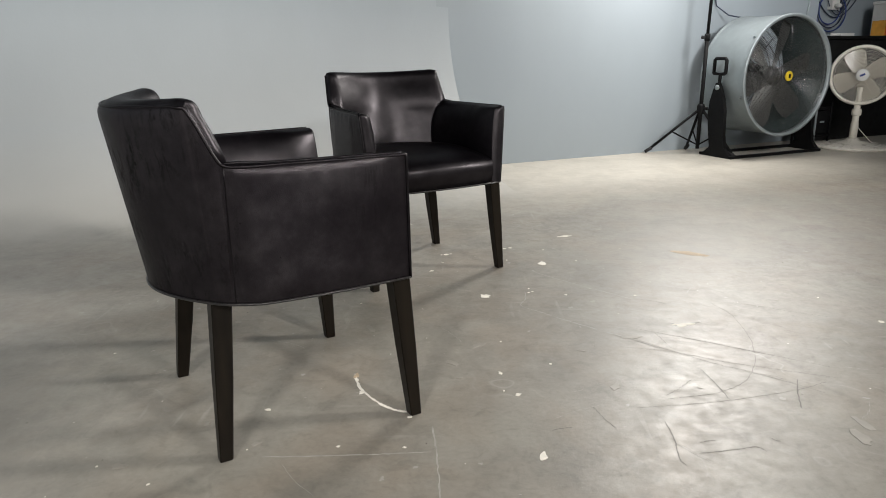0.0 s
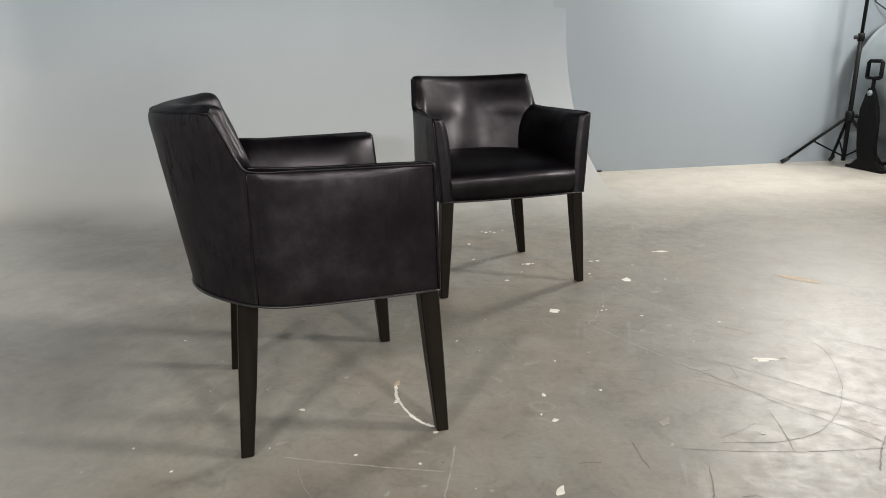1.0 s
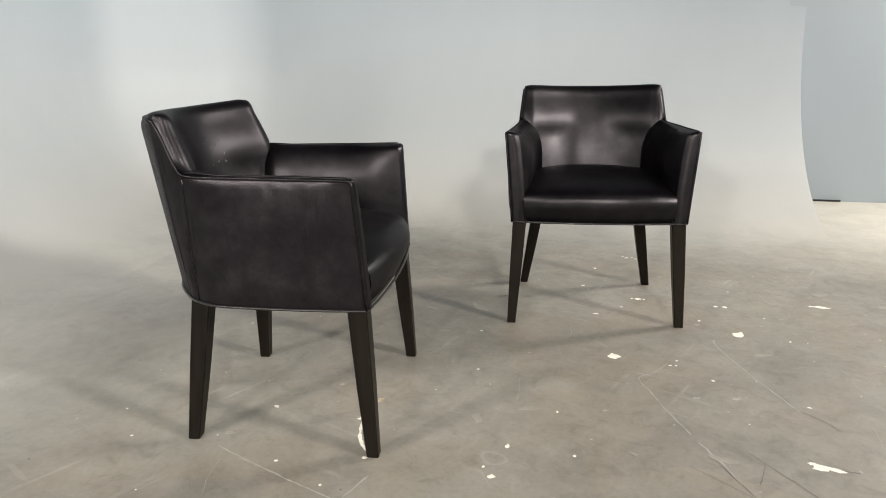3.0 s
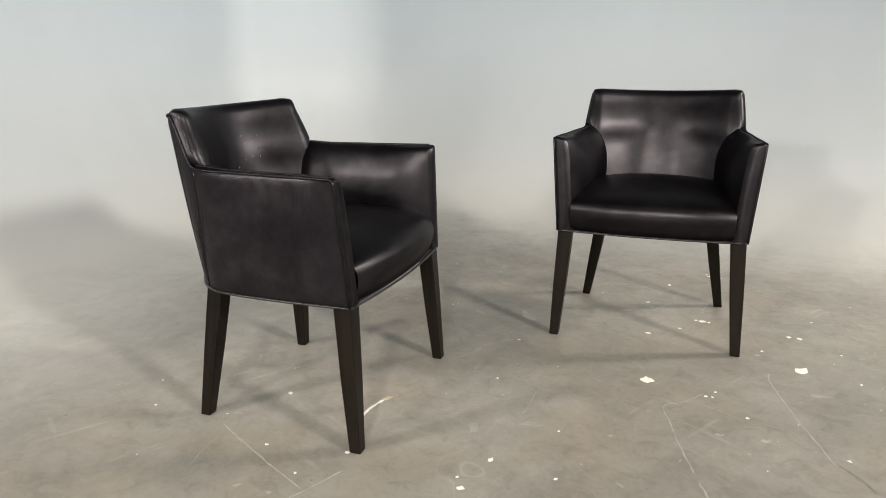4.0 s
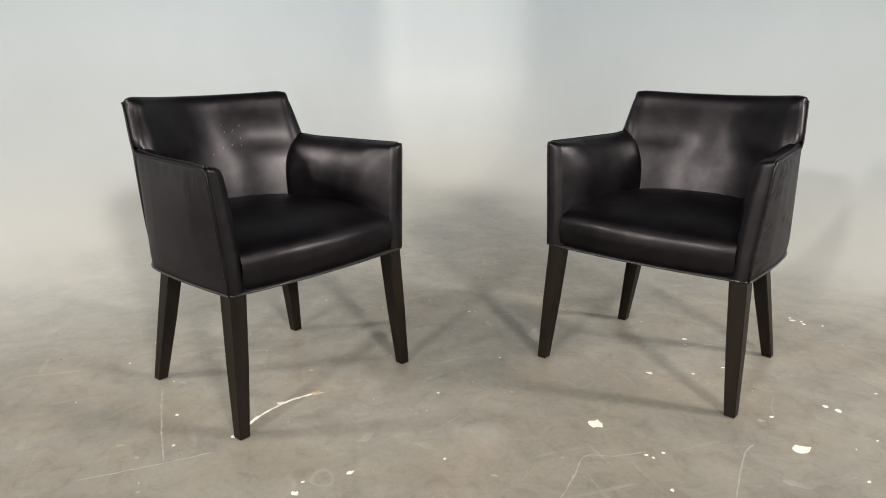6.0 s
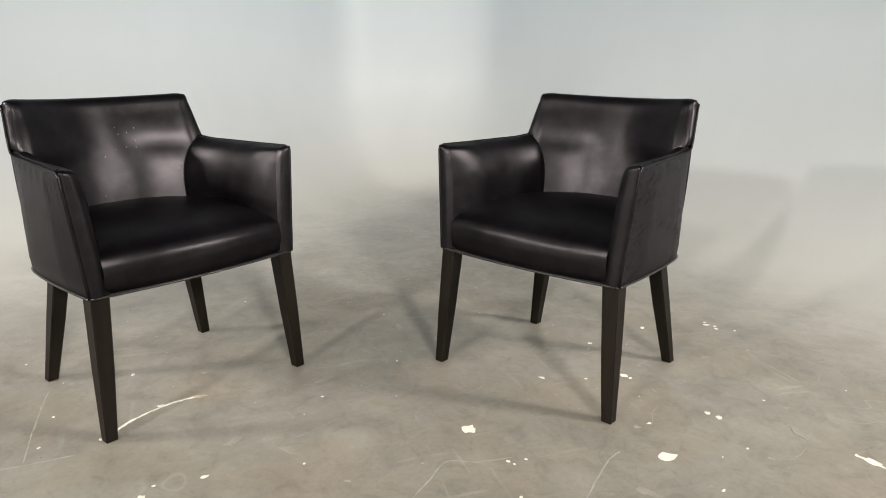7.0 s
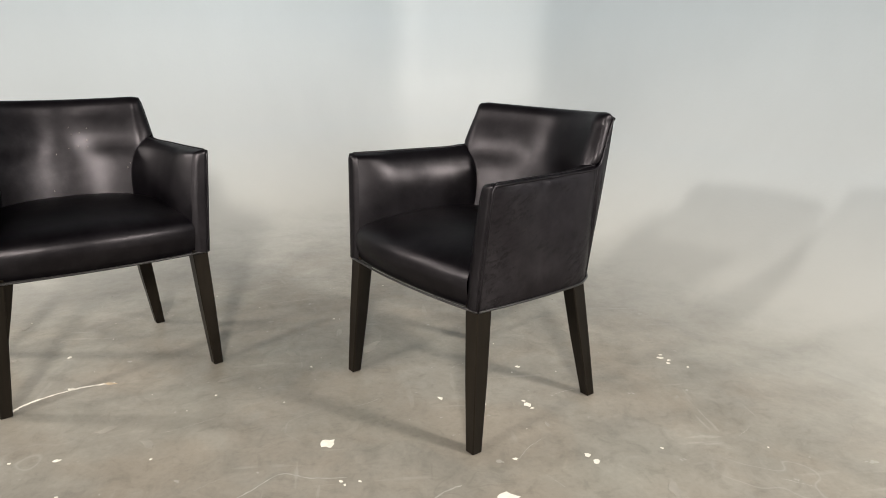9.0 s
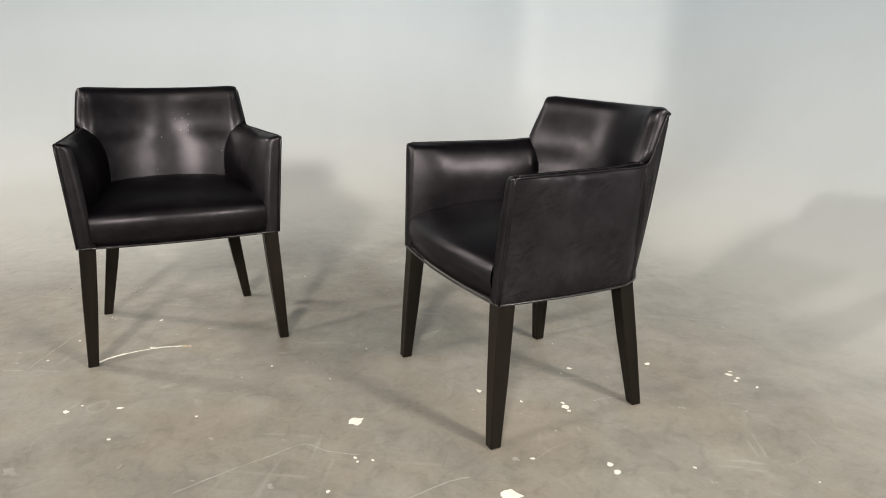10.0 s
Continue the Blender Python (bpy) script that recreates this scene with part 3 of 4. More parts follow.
    for y, z in prof:
        for j in range(cols):
            x = math.sin(math.pi / 2 * (-1 + 2 * j / (cols - 1)))
            rim = abs(x) ** 2.6
            across = 0.269 if y > 0.1 else 0.269 - 0.03 * (0.1 - y) / 0.3
            zz = BASE + (z - BASE) * (1 - (0.17 if y > .2 else 0.13 + 0.04 * max(0, y / .2)) * rim)
            yy = y - 0.040 * (max(0.0, y - .16) / .131) ** 2 * abs(x) ** 2.2
            vs.append((x * across, yy, zz))
    part("seat", mesh_from("seat", vs, grid_faces(len(prof), cols), LEATHER), chair, "smooth padded black leather seat")
    # underside
    lip = [(x * .99, y * .99, BASE + 0.002) for x, y in foot]
    front = [(x, .243 + .020 * (1 - (x / .309) ** 2), BASE + 0.002) for x in np.linspace(-.3, .3, 9)]
    part("underside", mesh_from("underside", lip + front, [tuple(range(len(lip) + len(front)))], DARK_CLOTH, False), chair)
    # welts
    loop = [(x * 1.006, y * 1.006, BASE + .001) for x, y in foot] + [(x, .249 + .021 * (1 - (x / .309) ** 2), BASE + .001) for x in np.linspace(-.303, .303, 19)]
    part("welt", tube("welt", loop, 0.0035, WELT, 8, True), chair, "leather welt round the base")
    front = []
    for j in range(9):
        f = j / 8.3
        p = foot[0] + (edge[0] - foot[0]) * f
        front.append((p[0] + 0.0005, p[1] + 0.003, BASE + (zt[0] - BASE) * f))
    line = []
    for i in range(k):
        p = edge[i] + (inset(edge[i][0]) if corner < i < k - 1 - corner else 0)
        line.append((p[0] * 1.002, p[1] * 1.002, zt[i] + .0006))
    part("piping", tube("piping", front + line + [(-x, y, z) for x, y, z in front[::-1]], 0.0040, LEATHER, 8), chair)
    # second row of piping beside the first, along arm and ramp
    for sign in (1, -1):
        line = [sections[i][-5] * np.array((sign, 1, 1)) + np.array((0, 0, .0008)) for i in range(1, len(lanes) - 3)]
        part("piping", tube("piping", line, 0.0036, LEATHER, 6), chair)
    # vertical seams where the sides meet the rear
    for sign in (1, -1):
        i = fold if sign > 0 else k - fold - 1
        seam = []
        for j in range(12):
            p = foot[i] + (edge[i] - foot[i]) * (j / 11)
            seam.append((p[0] + sign * .0004, p[1] - .0004, BASE + (zt[i] - BASE) * j / 11))
        part("seam", tube("seam", seam, 0.0016, LEATHER, 6), chair)
    # legs
    for sx in (1, -1):
        for x0, y0, x1, y1 in ((.307, .248, .282, .221), (.263, -.246, .200, -.208)):
            bm = bmesh.new()
            ring = []
            for cx, cy, z, w in ((x0, y0, 0.0, .0155), (x0 + (x1 - x0) * .5, y0 + (y1 - y0) * .5, .195, .0212), (x1, y1, BASE + .01, .0245)):
                ring.append([bm.verts.new((sx * (cx + a * w), cy + b * w, z)) for a, b in ((-1, -1), (1, -1), (1, 1), (-1, 1))])
            for lo, hi in zip(ring, ring[1:]):
                for q in range(4):
                    bm.faces.new((lo[q], lo[(q + 1) % 4], hi[(q + 1) % 4], hi[q]))
            bm.faces.new(ring[0][::-1]), bm.faces.new(ring[-1])
            bmesh.ops.bevel(bm, geom=[e for e in bm.edges], offset=0.0025, segments=1, affect="EDGES")
            part("leg", bm_mesh("leg", bm, WOOD), chair)
    return chair


FLECK = plain("pale_fleck", (0.15, 0.14, 0.12), 0.6)


def set_at(x, y, turn):
    return pose(x, y, 0, 0, 0, turn - 90)


chair = armchair("armchair")
chair.matrix_world = set_at(-0.4227, 1.8840, 31.33)
other = copy_thing(chair, set_at(-0.1290, 3.1066, -59.04))
tagged(chair, "black leather dining armchair with pale flecks on its back")
# small pale flecks over the back, two of them beside the fold
for fx, fz, size in ((-.093, .751, .0016), (-.070, .737, .0022), (-.088, .712, .0026), (-.045, .733, .0018), (-.040, .755, .0013), (-.060, .692, .0020), (-.088, .690, .0018), (-.030, .686, .0013), (.010, .668, .0013), (.036, .550, .0014),
                     (-.205, .630, .0020), (-.196, .616, .0018)):
    tilt = math.degrees(math.atan2(back_face(fx, fz + .01) - back_face(fx, fz - .01), .02))
    part("fleck", lathe("fleck", [(0, .0004), (size, .0002), (size * 1.1, -.0015)], FLECK, 7), chair, "", pose(fx, back_face(fx, fz) + .0008, fz, -90 + tilt, 0, 0) @ Matrix.Diagonal((random.uniform(.5, 1), random.uniform(1, 2.2), 1, 1)))
tagged(other, "black leather dining armchair with dark tapered legs and scuffed sides")


# ---- equipment by the far wall ----
STEEL = plain("brushed_grey_steel", (0.31, 0.35, 0.365), 0.42, 0.35, 0.08, 9)
GUARD = plain("grey_wire", (0.20, 0.20, 0.20), 0.26, 0.8, 0.1, 30, 0)
LINER = plain("dark_grey_paint", (0.04, 0.062, 0.062), 0.6)
BLADE = plain("grey_blade_metal", (0.10, 0.10, 0.096), 0.4, 0.3, 0.15, 8)
BLACK = plain("black_painted_metal", (0.005, 0.005, 0.0055), 0.55, 0.0, 0.3, 16)
BLACK.node_tree.nodes["Principled BSDF"].inputs["Specular IOR Level"].default_value = 0.15
RUBBER = plain("black_rubber", (0.014, 0.014, 0.015), 0.7, 0.0, 0.3, 20)
YELLOW = plain("yellow_plastic", (0.72, 0.52, 0.03), 0.4, 0.0, 0.06)
CREAM = plain("cream_plastic", (0.80, 0.76, 0.68), 0.3, 0.0, 0.06, 6)
SMOKE = plain("smoky_plastic_blade", (0.40, 0.37, 0.31), 0.3, 0.0, 0.08, 6)
BLUE = plain("blue_plastic", (0.03, 0.06, 0.22), 0.45, 0.0, 0.1)
WHITE = plain("white_plastic", (0.72, 0.72, 0.70), 0.45, 0.0, 0.05, 6)
ORANGE = plain("orange_print", (0.75, 0.20, 0.03), 0.5, 0.0, 0.2, 9)
CARTON = plain("yellow_printed_card", (0.72, 0.36, 0.06), 0.6, 0.0, 0.2, 9)
CABLE = plain("blue_grey_cable", (0.03, 0.04, 0.07), 0.5, 0.0, 0.2)
CABINET = plain("black_laminate", (0.003, 0.003, 0.0032), 0.6, 0.0, 0.3, 5)


def facing_wall(a, b, turn=0.0):
    """A pose whose y points out from the far wall."""
    p = plan(a, b)
    return pose(p.x, p.y, 0, 0, 0, WALL_TURN + 180 + turn)


LAY = pose(0, 0, 0, -90, 0, 0)


def rings(name, radii, wire, material, spokes, reach, dish=0.0):
    """A wire guard in the plane z = 0: rings and spokes as one mesh."""
    verts, faces = [], []
    big = max(radii)

    def cord(points, closed):
        me = tube("cord", points, wire, material, 4, closed)
        k = len(verts)
        verts.extend(v.co.copy() for v in me.vertices)
        faces.extend(tuple(k + i for i in p.vertices) for p in me.polygons)
        bpy.data.meshes.remove(me)

    for r in radii:
        cord([(r * math.cos(q), r * math.sin(q), dish * (1 - (r / big) ** 2)) for q in np.linspace(0, 2 * math.pi, 48, endpoint=False)], True)
    for i in range(spokes):
        q = 2 * math.pi * i / spokes
        cord([(r * math.cos(q), r * math.sin(q), dish * (1 - (r / big) ** 2) - 2 * wire) for r in np.linspace(reach, big, 6)], False)
    me = mesh_from(name, verts, faces, material)
    return me


def blade(name, r0, r1, w0, w1, twist, material, rows=9, cols=7):
    """A twisted paddle along x, turned about x, lying in z = 0."""
    verts = []
    for lift in (0.0012, -0.0012):
        for i in range(rows):
            f = i / (rows - 1)
            w = (w0 + (w1 - w0) * f ** 0.7) * (1 - 0.35 * max(0, f - 0.8) / 0.2)
            tw = radians(twist * (1 - 0.5 * f))
            for j in range(cols):
                y = (j / (cols - 1) - 0.5) * w
                verts.append((r0 + (r1 - r0) * f, y * math.cos(tw), y * math.sin(tw) + lift + 0.02 * (0.25 - (y / w) ** 2)))
    k = rows * cols
    faces = grid_faces(rows, cols) + [tuple(k + i for i in f[::-1]) for f in grid_faces(rows, cols)]
    return mesh_from(name, verts, faces, material)


def drum_fan():
    fan = thing("drum_fan", "large grey steel drum fan on a black floor stand", "fan", facing_wall(2.94, 0.45))
    c, r = 0.69, 0.505
    at = pose(0, 0, c) @ LAY
    prof = [(r - .012, -.25), (r + .008, -.252), (r + .012, -.245), (r + .002, -.235), (r, -.22), (r, .22), (r + .002, .235), (r + .014, .243), (r + .012, .256), (r - .012, .254), (r - .014, .2), (r - .014, -.2), (r - .012, -.25)]
    part("drum", lathe("drum", prof, STEEL, 72, True, False), fan, "brushed grey steel drum", at)
    part("liner", lathe("liner", [(r - .016, -.235), (r - .016, .2), (r - .02, .2), (r - .02, -.235)], LINER, 60, True, False), fan, "dark inside of the drum", at)
    part("front_guard", rings("front_guard", [0.06 + 0.0130 * i for i in range(35)], 0.0020, GUARD, 8, 0.05, 0.03), fan, "wire guard", at @ pose(0, 0, .225))["kind"] = "stuff"
    part("rear_guard", rings("rear_guard", [0.08 + 0.06 * i for i in range(8)], 0.0025, GUARD, 8, 0.05), fan, "", at @ pose(0, 0, -.24))["kind"] = "stuff"
    for i in range(6):
        part("blade", blade("blade", .07, .47, .13, .23, 32, BLADE), fan, "", at @ pose(0, 0, .06, 0, 0, 60 * i + 14))
    part("hub", lathe("hub", [(0, .12), (.05, .118), (.075, .1), (.08, .02), (.075, -.02), (0, -.02)], BLADE, 24), fan, "", at)
    badge = part("badge", lathe("badge", [(.018, .262), (.036, .262), (.042, .258), (.042, .25), (.018, .25)], YELLOW, 28), fan, "round yellow badge", at)
    part("mark", block("mark", (.022, .034, .006), BLACK, .002, (0, 0, .264)), badge)
    part("motor", lathe("motor", [(0, -.02), (.09, -.025), (.1, -.05), (.1, -.19), (.085, -.21), (0, -.215)], BLACK, 24), fan, "", at)
    part("motor_mount", block("motor_mount", (.95, .05, .03), BLACK, .004, (0, -.2, c - .0)), fan)
    part("motor_box", block("motor_box", (.13, .09, .12), BLACK, .006, (.2, -.08, c - .07)), fan)
    for sx in (1, -1):
        bm = bmesh.new()
        out = [(-.14, 0.0), (.24, 0.0), (.20, .03), (.14, .08), (.12, .20), (.115, .40), (.085, .50), (.045, .60), (.02, .64), (-.02, .64), (-.04, .58), (-.075, .48), (-.085, .36), (-.05, .18), (-.02, .08)]
        lo = [bm.verts.new((sx * (r + .016), y, z)) for y, z in out]
        hi = [bm.verts.new((sx * (r + .05), y, z)) for y, z in out]
        bm.faces.new(lo), bm.faces.new(hi)
        for i in range(len(out)):
            bm.faces.new((lo[i], lo[(i + 1) % len(out)], hi[(i + 1) % len(out)], hi[i]))
        bmesh.ops.bevel(bm, geom=[e for e in bm.edges], offset=0.006, segments=1, affect="EDGES")
        part("stand_panel", bm_mesh("stand_panel", bm, BLACK), fan, "tapered black stand panel")
        grip = [(sx * (r + .034), y, z) for y, z in ((.01, .62), (.01, .71), (-.06, .715), (-.065, .72), (-.065, .83), (-.05, .842), (.055, .842), (.07, .83), (.07, .72), (.06, .715), (.01, .71))]
        part("handle", tube("handle", grip, .015, BLACK, 8), fan, "black loop handle")
        part("pivot_bolt", lathe("pivot_bolt", [(0, 0), (.022, 0), (.022, .012), (0, .014)], STEEL, 12), fan, "", pose(sx * (r + .05), 0.01, .60, 0, 90 * sx, 0))
    for y in (-.12, .21):
        part("base_rail", block("base_rail", (2 * r + .1, .04, .024), BLACK, .005, (0, y, .012)), fan)
    for q in (40, 90, 140, 200, 340):
        part("rivet", lathe("rivet", [(0, 0), (.012, 0), (.01, .01), (0, .012)], STEEL, 10), fan, "", pose((r + .004) * math.cos(radians(q)), .2, c + (r + .004) * math.sin(radians(q)), 0, 90 - q, 0))
    return fan


drum_fan()


def pedestal_fan():
    p = plan(3.985, 0.62)
    to_eye = math.degrees(math.atan2(0.07 - p.y, 0.06 - p.x))
    fan = thing("pedestal_fan", "cream plastic pedestal fan with a round weighted base", "fan", pose(p.x, p.y, 0, 0, 0, to_eye + 90 + 3))
    part("base", lathe("base", [(0, 0), (.335, 0), (.345, .008), (.34, .018), (.30, .03), (.18, .045), (.07, .062), (.045, .09), (0, .09)], CREAM, 48), fan, "domed cream base")
    part("pole", lathe("pole", [(.034, .08), (.034, .22), (.03, .24), (.028, .44), (.024, .46), (.024, .56)], CREAM, 20), fan)
    part("collar", lathe("collar", [(.038, .30), (.042, .31), (.042, .35), (.038, .36)], CREAM, 20), fan)
    at = pose(0, 0, .67, 90 - 4, 0, 0)
    r = .262
    head = part("head", lathe("head", [(0, -.16), (.05, -.158), (.075, -.14), (.08, -.05), (.07, -.03), (0, -.03)], CREAM, 24), fan, "cream motor housing", at)
    part("rim", lathe("rim", [(r - .012, -.025), (r + .006, -.025), (r + .014, 0), (r + .006, .025), (r - .012, .025), (r - .02, 0), (r - .012, -.025)], CREAM, 56, True, False), head, "thick cream rim")
    part("front_guard", rings("front_guard", [.05 + .0125 * i for i in range(17)], .0015, CREAM, 12, .045, .03), head, "", pose(0, 0, .02))["kind"] = "stuff"
    part("rear_guard", rings("rear_guard", [.08 + .03 * i for i in range(6)], .0016, CREAM, 10, .06, -.03), head, "", pose(0, 0, -.02))["kind"] = "stuff"
    for i in range(4):
        part("blade", blade("blade", .04, .235, .12, .21, 26, SMOKE), head, "pale smoky blade", pose(0, 0, 0, 0, 0, 90 * i + 24))
    cap = part("cap", lathe("cap", [(0, .062), (.045, .06), (.056, .052), (.056, .04), (0, .04)], WHITE, 28), head, "white centre cap")
    part("mark", block("mark", (.045, .018, .004), BLUE, .0015, (0, 0, .064)), cap, "", pose(0, 0, 0, 0, 0, 25))
    part("cord", tube("cord", [(.02, .03, .20), (.09, .05, .12), (.16, .10, .045), (.26, .20, .012), (.36, .32, .006)], .004, CREAM, 6), fan)
    return fan


pedestal_fan()


def light_stand():
    p = plan(2.37, 0.30)
    stand = thing("light_stand", "black tripod light stand beside the wall", "light stand", pose(p.x, p.y, 0))
    part("pole", tube("pole", [(0, 0, .05), (0, 0, 1.02)], .017, BLACK, 12), stand)
    part("pole", tube("pole", [(0, 0, 1.0), (0.012, 0, 1.75)], .0135, BLACK, 12), stand)
    part("pole", tube("pole", [(0.012, 0, 1.73), (0.02, 0, 2.45)], .011, BLACK, 12), stand)
    for z in (1.02, 1.74):
        collar = part("collar", lathe("collar", [(0, z - .03), (.024, z - .03), (.026, z), (.024, z + .03), (0, z + .03)], BLACK, 14), stand)
        part("knob", lathe("knob", [(0, 0), (.014, 0), (.016, .03), (0, .034)], RUBBER, 10), collar, "", pose(-.02, 0, z, 0, -90, 0))
    hub = part("hub", lathe("hub", [(0, .36), (.028, .36), (.034, .38), (.034, .43), (.026, .45), (0, .45)], BLACK, 14), stand)
    part("knob", lathe("knob", [(0, 0), (.014, 0), (.016, .03), (0, .034)], RUBBER, 10), hub, "", pose(.03, 0, .41, 0, 90, 0))
    ahead = math.atan2(p.y - 0.07, p.x - 0.06)
    for q in (ahead + math.pi / 2 + 0.15, ahead - math.pi / 2 - 0.55, ahead + math.pi * 0.12):
        far = 0.45 if q > ahead + 1 else (0.36 if q < ahead else 0.28)
        d = Vector((math.cos(q), math.sin(q), 0))
        leg = part("leg", tube("leg", [d * .03 + Vector((0, 0, .385)), d * far + Vector((0, 0, .012))], .0125, BLACK, 8), stand)
        part("foot", tube("foot", [d * (far - .05) + Vector((0, 0, .05)), d * (far + .008) + Vector((0, 0, .014))], .0165, RUBBER, 8), leg, "rubber foot")
        part("brace", tube("brace", [Vector((0, 0, .09)) + d * .015, d * far * .5 + Vector((0, 0, .195))], .007, BLACK, 6), stand)
    return stand


light_stand()


def cabinet():
    a0, a1, b0, b1, high = 3.99, 5.95, DEEP + 0.06, 0.17, 1.03
    wide, deep = a1 - a0, b1 - b0
    unit = thing("cabinet", "long black equipment cabinet with plain doors", "cabinet", facing_wall((a0 + a1) / 2, (b0 + b1) / 2))
    part("body", block("body", (wide, deep - .02, high - .03), CABINET, .004, (0, -.01, (high - .03) / 2)), unit)
    part("top", block("top", (wide + .02, deep + .01, .03), CABINET, .004, (0, 0, high - .015)), unit)
    for i in range(3):
        x = wide / 2 - wide * (i + .5) / 3
        door = part("door", block("door", (wide / 3 - .008, .018, high - .10), CABINET, .003, (x, deep / 2 - .01, high / 2 - .005)), unit)
        part("handle", tube("handle", [(x - .22, deep / 2, .62), (x - .22, deep / 2 + .03, .62), (x - .22, deep / 2 + .03, .74), (x - .22, deep / 2, .74)], .006, STEEL, 6), door)
    return high


TOP = cabinet()


def cart():
    c = thing("cart", "narrow black metal cart with grey uprights", "cart", facing_wall(3.80, 0.30))
    for x in (.10, -.10):
        for y in (.12, -.12):
            part("upright", tube("upright", [(x, y, 0.0), (x, y, .62)], .011, STEEL if x > 0 and y > 0 else BLACK, 8), c)
    for z in (.10, .36, .55):
        part("shelf", block("shelf", (.22, .26, .02), BLACK, .003, (0, 0, z)), c)
    box = part("drawer", block("drawer", (.19, .22, .22), BLACK, .006, (0, 0, .225)), c)
    part("pull", block("pull", (.05, .01, .015), STEEL, .002, (0, .115, .23)), box)


cart()


def on_cabinet(name, a, b, label, category, turn=0.0):
    p = plan(a, b, TOP)
    return thing(name, label, category, pose(p.x, p.y, p.z, 0, 0, WALL_TURN + 180 + turn))


carton = on_cabinet("carton", 5.13, -0.05, "yellow and orange printed carton on the cabinet", "box", 8)
part("body", block("body", (.22, .14, .155), CARTON, .003, (0, 0, .0775)), carton)
part("print", block("print", (.2, .003, .085), ORANGE, .001, (.01, .0715, .055)), carton, "orange printed panel")
part("flap", block("flap", (.22, .07, .003), CARTON, .001, (0, .03, .157)), carton)
tray = on_cabinet("tray", 4.42, 0.02, "flat white plastic tray on the cabinet", "tray")
part("base", block("base", (.2, .12, .012), WHITE, .004, (0, 0, .006)), tray)
for y in (.054, -.054):
    part("lip", block("lip", (.2, .012, .022), WHITE, .004, (0, y, .018)), tray)
white_box = on_cabinet("storage_box", 5.56, -0.28, "plain pale grey storage box on the cabinet", "box")
part("body", block("body", (.34, .22, .34), WHITE, .012, (0, 0, .17)), white_box)
part("lid", block("lid", (.36, .24, .035), WHITE, .01, (0, 0, .355)), white_box, "pale lid")


def on_wall(name, a, z, label, category):
    p = plan(a, DEEP, z)
    return thing(name, label, category, pose(p.x, p.y, p.z, 0, 0, WALL_TURN + 180))


socket = on_wall("power_box", 4.98, 1.42, "pale wall power box with plugs", "power box")
part("box", block("box", (.12, .06, .2), WHITE, .008, (0, .03, 0)), socket)
for z in (.04, -.06):
    part("plug", lathe("plug", [(0, 0), (.026, 0), (.024, .05), (.01, .07), (0, .07)], WHITE, 14), socket, "", pose(0, .06, z, -90, 0, 0))
reel = on_wall("cable_coil", 4.93, 1.46, "dark blue cable coiled on a wall hook", "cable")
for i in range(3):
    pts = [((.17 + .03 * i) * math.sin(q), .03 + .012 * i, .02 - (.24 + .03 * i) * (1 - math.cos(q)) / 2 * 1.3) for q in np.linspace(0, 2 * math.pi, 30, endpoint=False)]
    part("loop", tube("loop", pts, .007, CABLE if i % 2 else BLUE, 6, True), reel)
part("hook", tube("hook", [(0, 0, .03), (0, .09, .02), (0, .10, .05)], .008, BLACK, 6), reel)
lead = on_wall("hanging_cable", 5.05, 1.30, "thin dark cables hanging in loops on the wall", "cable")
for i in range(4):
    x0, x1, drop = .32 - .1 * i, -.30 + .07 * i, .20 + .05 * i
    pts = [(x0 + (x1 - x0) * f, .02 + .01 * i, .14 - drop * 4 * f * (1 - f) + .08 * i) for f in np.linspace(0, 1, 18)]
    part("strand", tube("strand", pts, .006, CABLE, 6), lead)

# lead from above down to the drum fan
lead = thing("fan_cable", "thin grey power cable hanging down the wall", "cable", pose(0, 0, 0))
part("cord", tube("cord", [plan(2.62, .012, 2.6), plan(2.64, .012, 1.9), plan(2.66, .014, 1.5), plan(2.71, .02, 1.30), plan(2.80, .09, 1.215), plan(2.86, .20, 1.19)], .006, CABLE, 6), lead)
lead = thing("fan_cable", "thin grey power cable hanging down the wall", "cable", pose(0, 0, 0))
part("cord", tube("cord", [plan(3.92, .012, 2.6), plan(3.93, .012, 1.6), plan(3.90, .014, 1.3), plan(3.84, .02, 1.12), plan(3.74, .04, 1.0), plan(3.62, .06, .9)], .006, STEEL, 6), lead)


# ---- marks on the floor ----
CHIP = plain("bare_white_undercoat", (0.72, 0.69, 0.62), 0.6, 0.0, 0.12, 40)
TAN = plain("tan_filler", (0.42, 0.335, 0.235), 0.7, 0.0, 0.25, 40)
RUB = plain("pale_rubbed_paint", (0.315, 0.305, 0.275), 0.55, 0.0, 0.2, 30)
SCUFF = plain("dark_scuff", (0.135, 0.125, 0.109), 0.6, 0.0, 0.3, 30)


def chip(x, y, size, material=CHIP, long=1.0, turn=None):
    """A flake's bare patch: a thin ragged plate."""
    n = 11
    turn = random.uniform(0, 6.28) if turn is None else turn
    edge = [(size * random.uniform(.55, 1.15), 2 * math.pi * (i + random.uniform(-.3, .3)) / n) for i in range(n)]
    flat = [(r * math.cos(q) * long, r * math.sin(q) * 0.75) for r, q in edge]
    flat = [(a * math.cos(turn) - b * math.sin(turn), a * math.sin(turn) + b * math.cos(turn)) for a, b in flat]
    lift = random.uniform(.0006, .0014)
    verts = [(a, b, lift) for a, b in flat] + [(a * 1.01, b * 1.01, -0.002) for a, b in flat]
    faces = [tuple(range(n))] + [(i, i + n, (i + 1) % n + n, (i + 1) % n) for i in range(n)]
    part("paint_chip", mesh_from("paint_chip", verts, faces, material, False), floor, "", pose(x, y, 0))


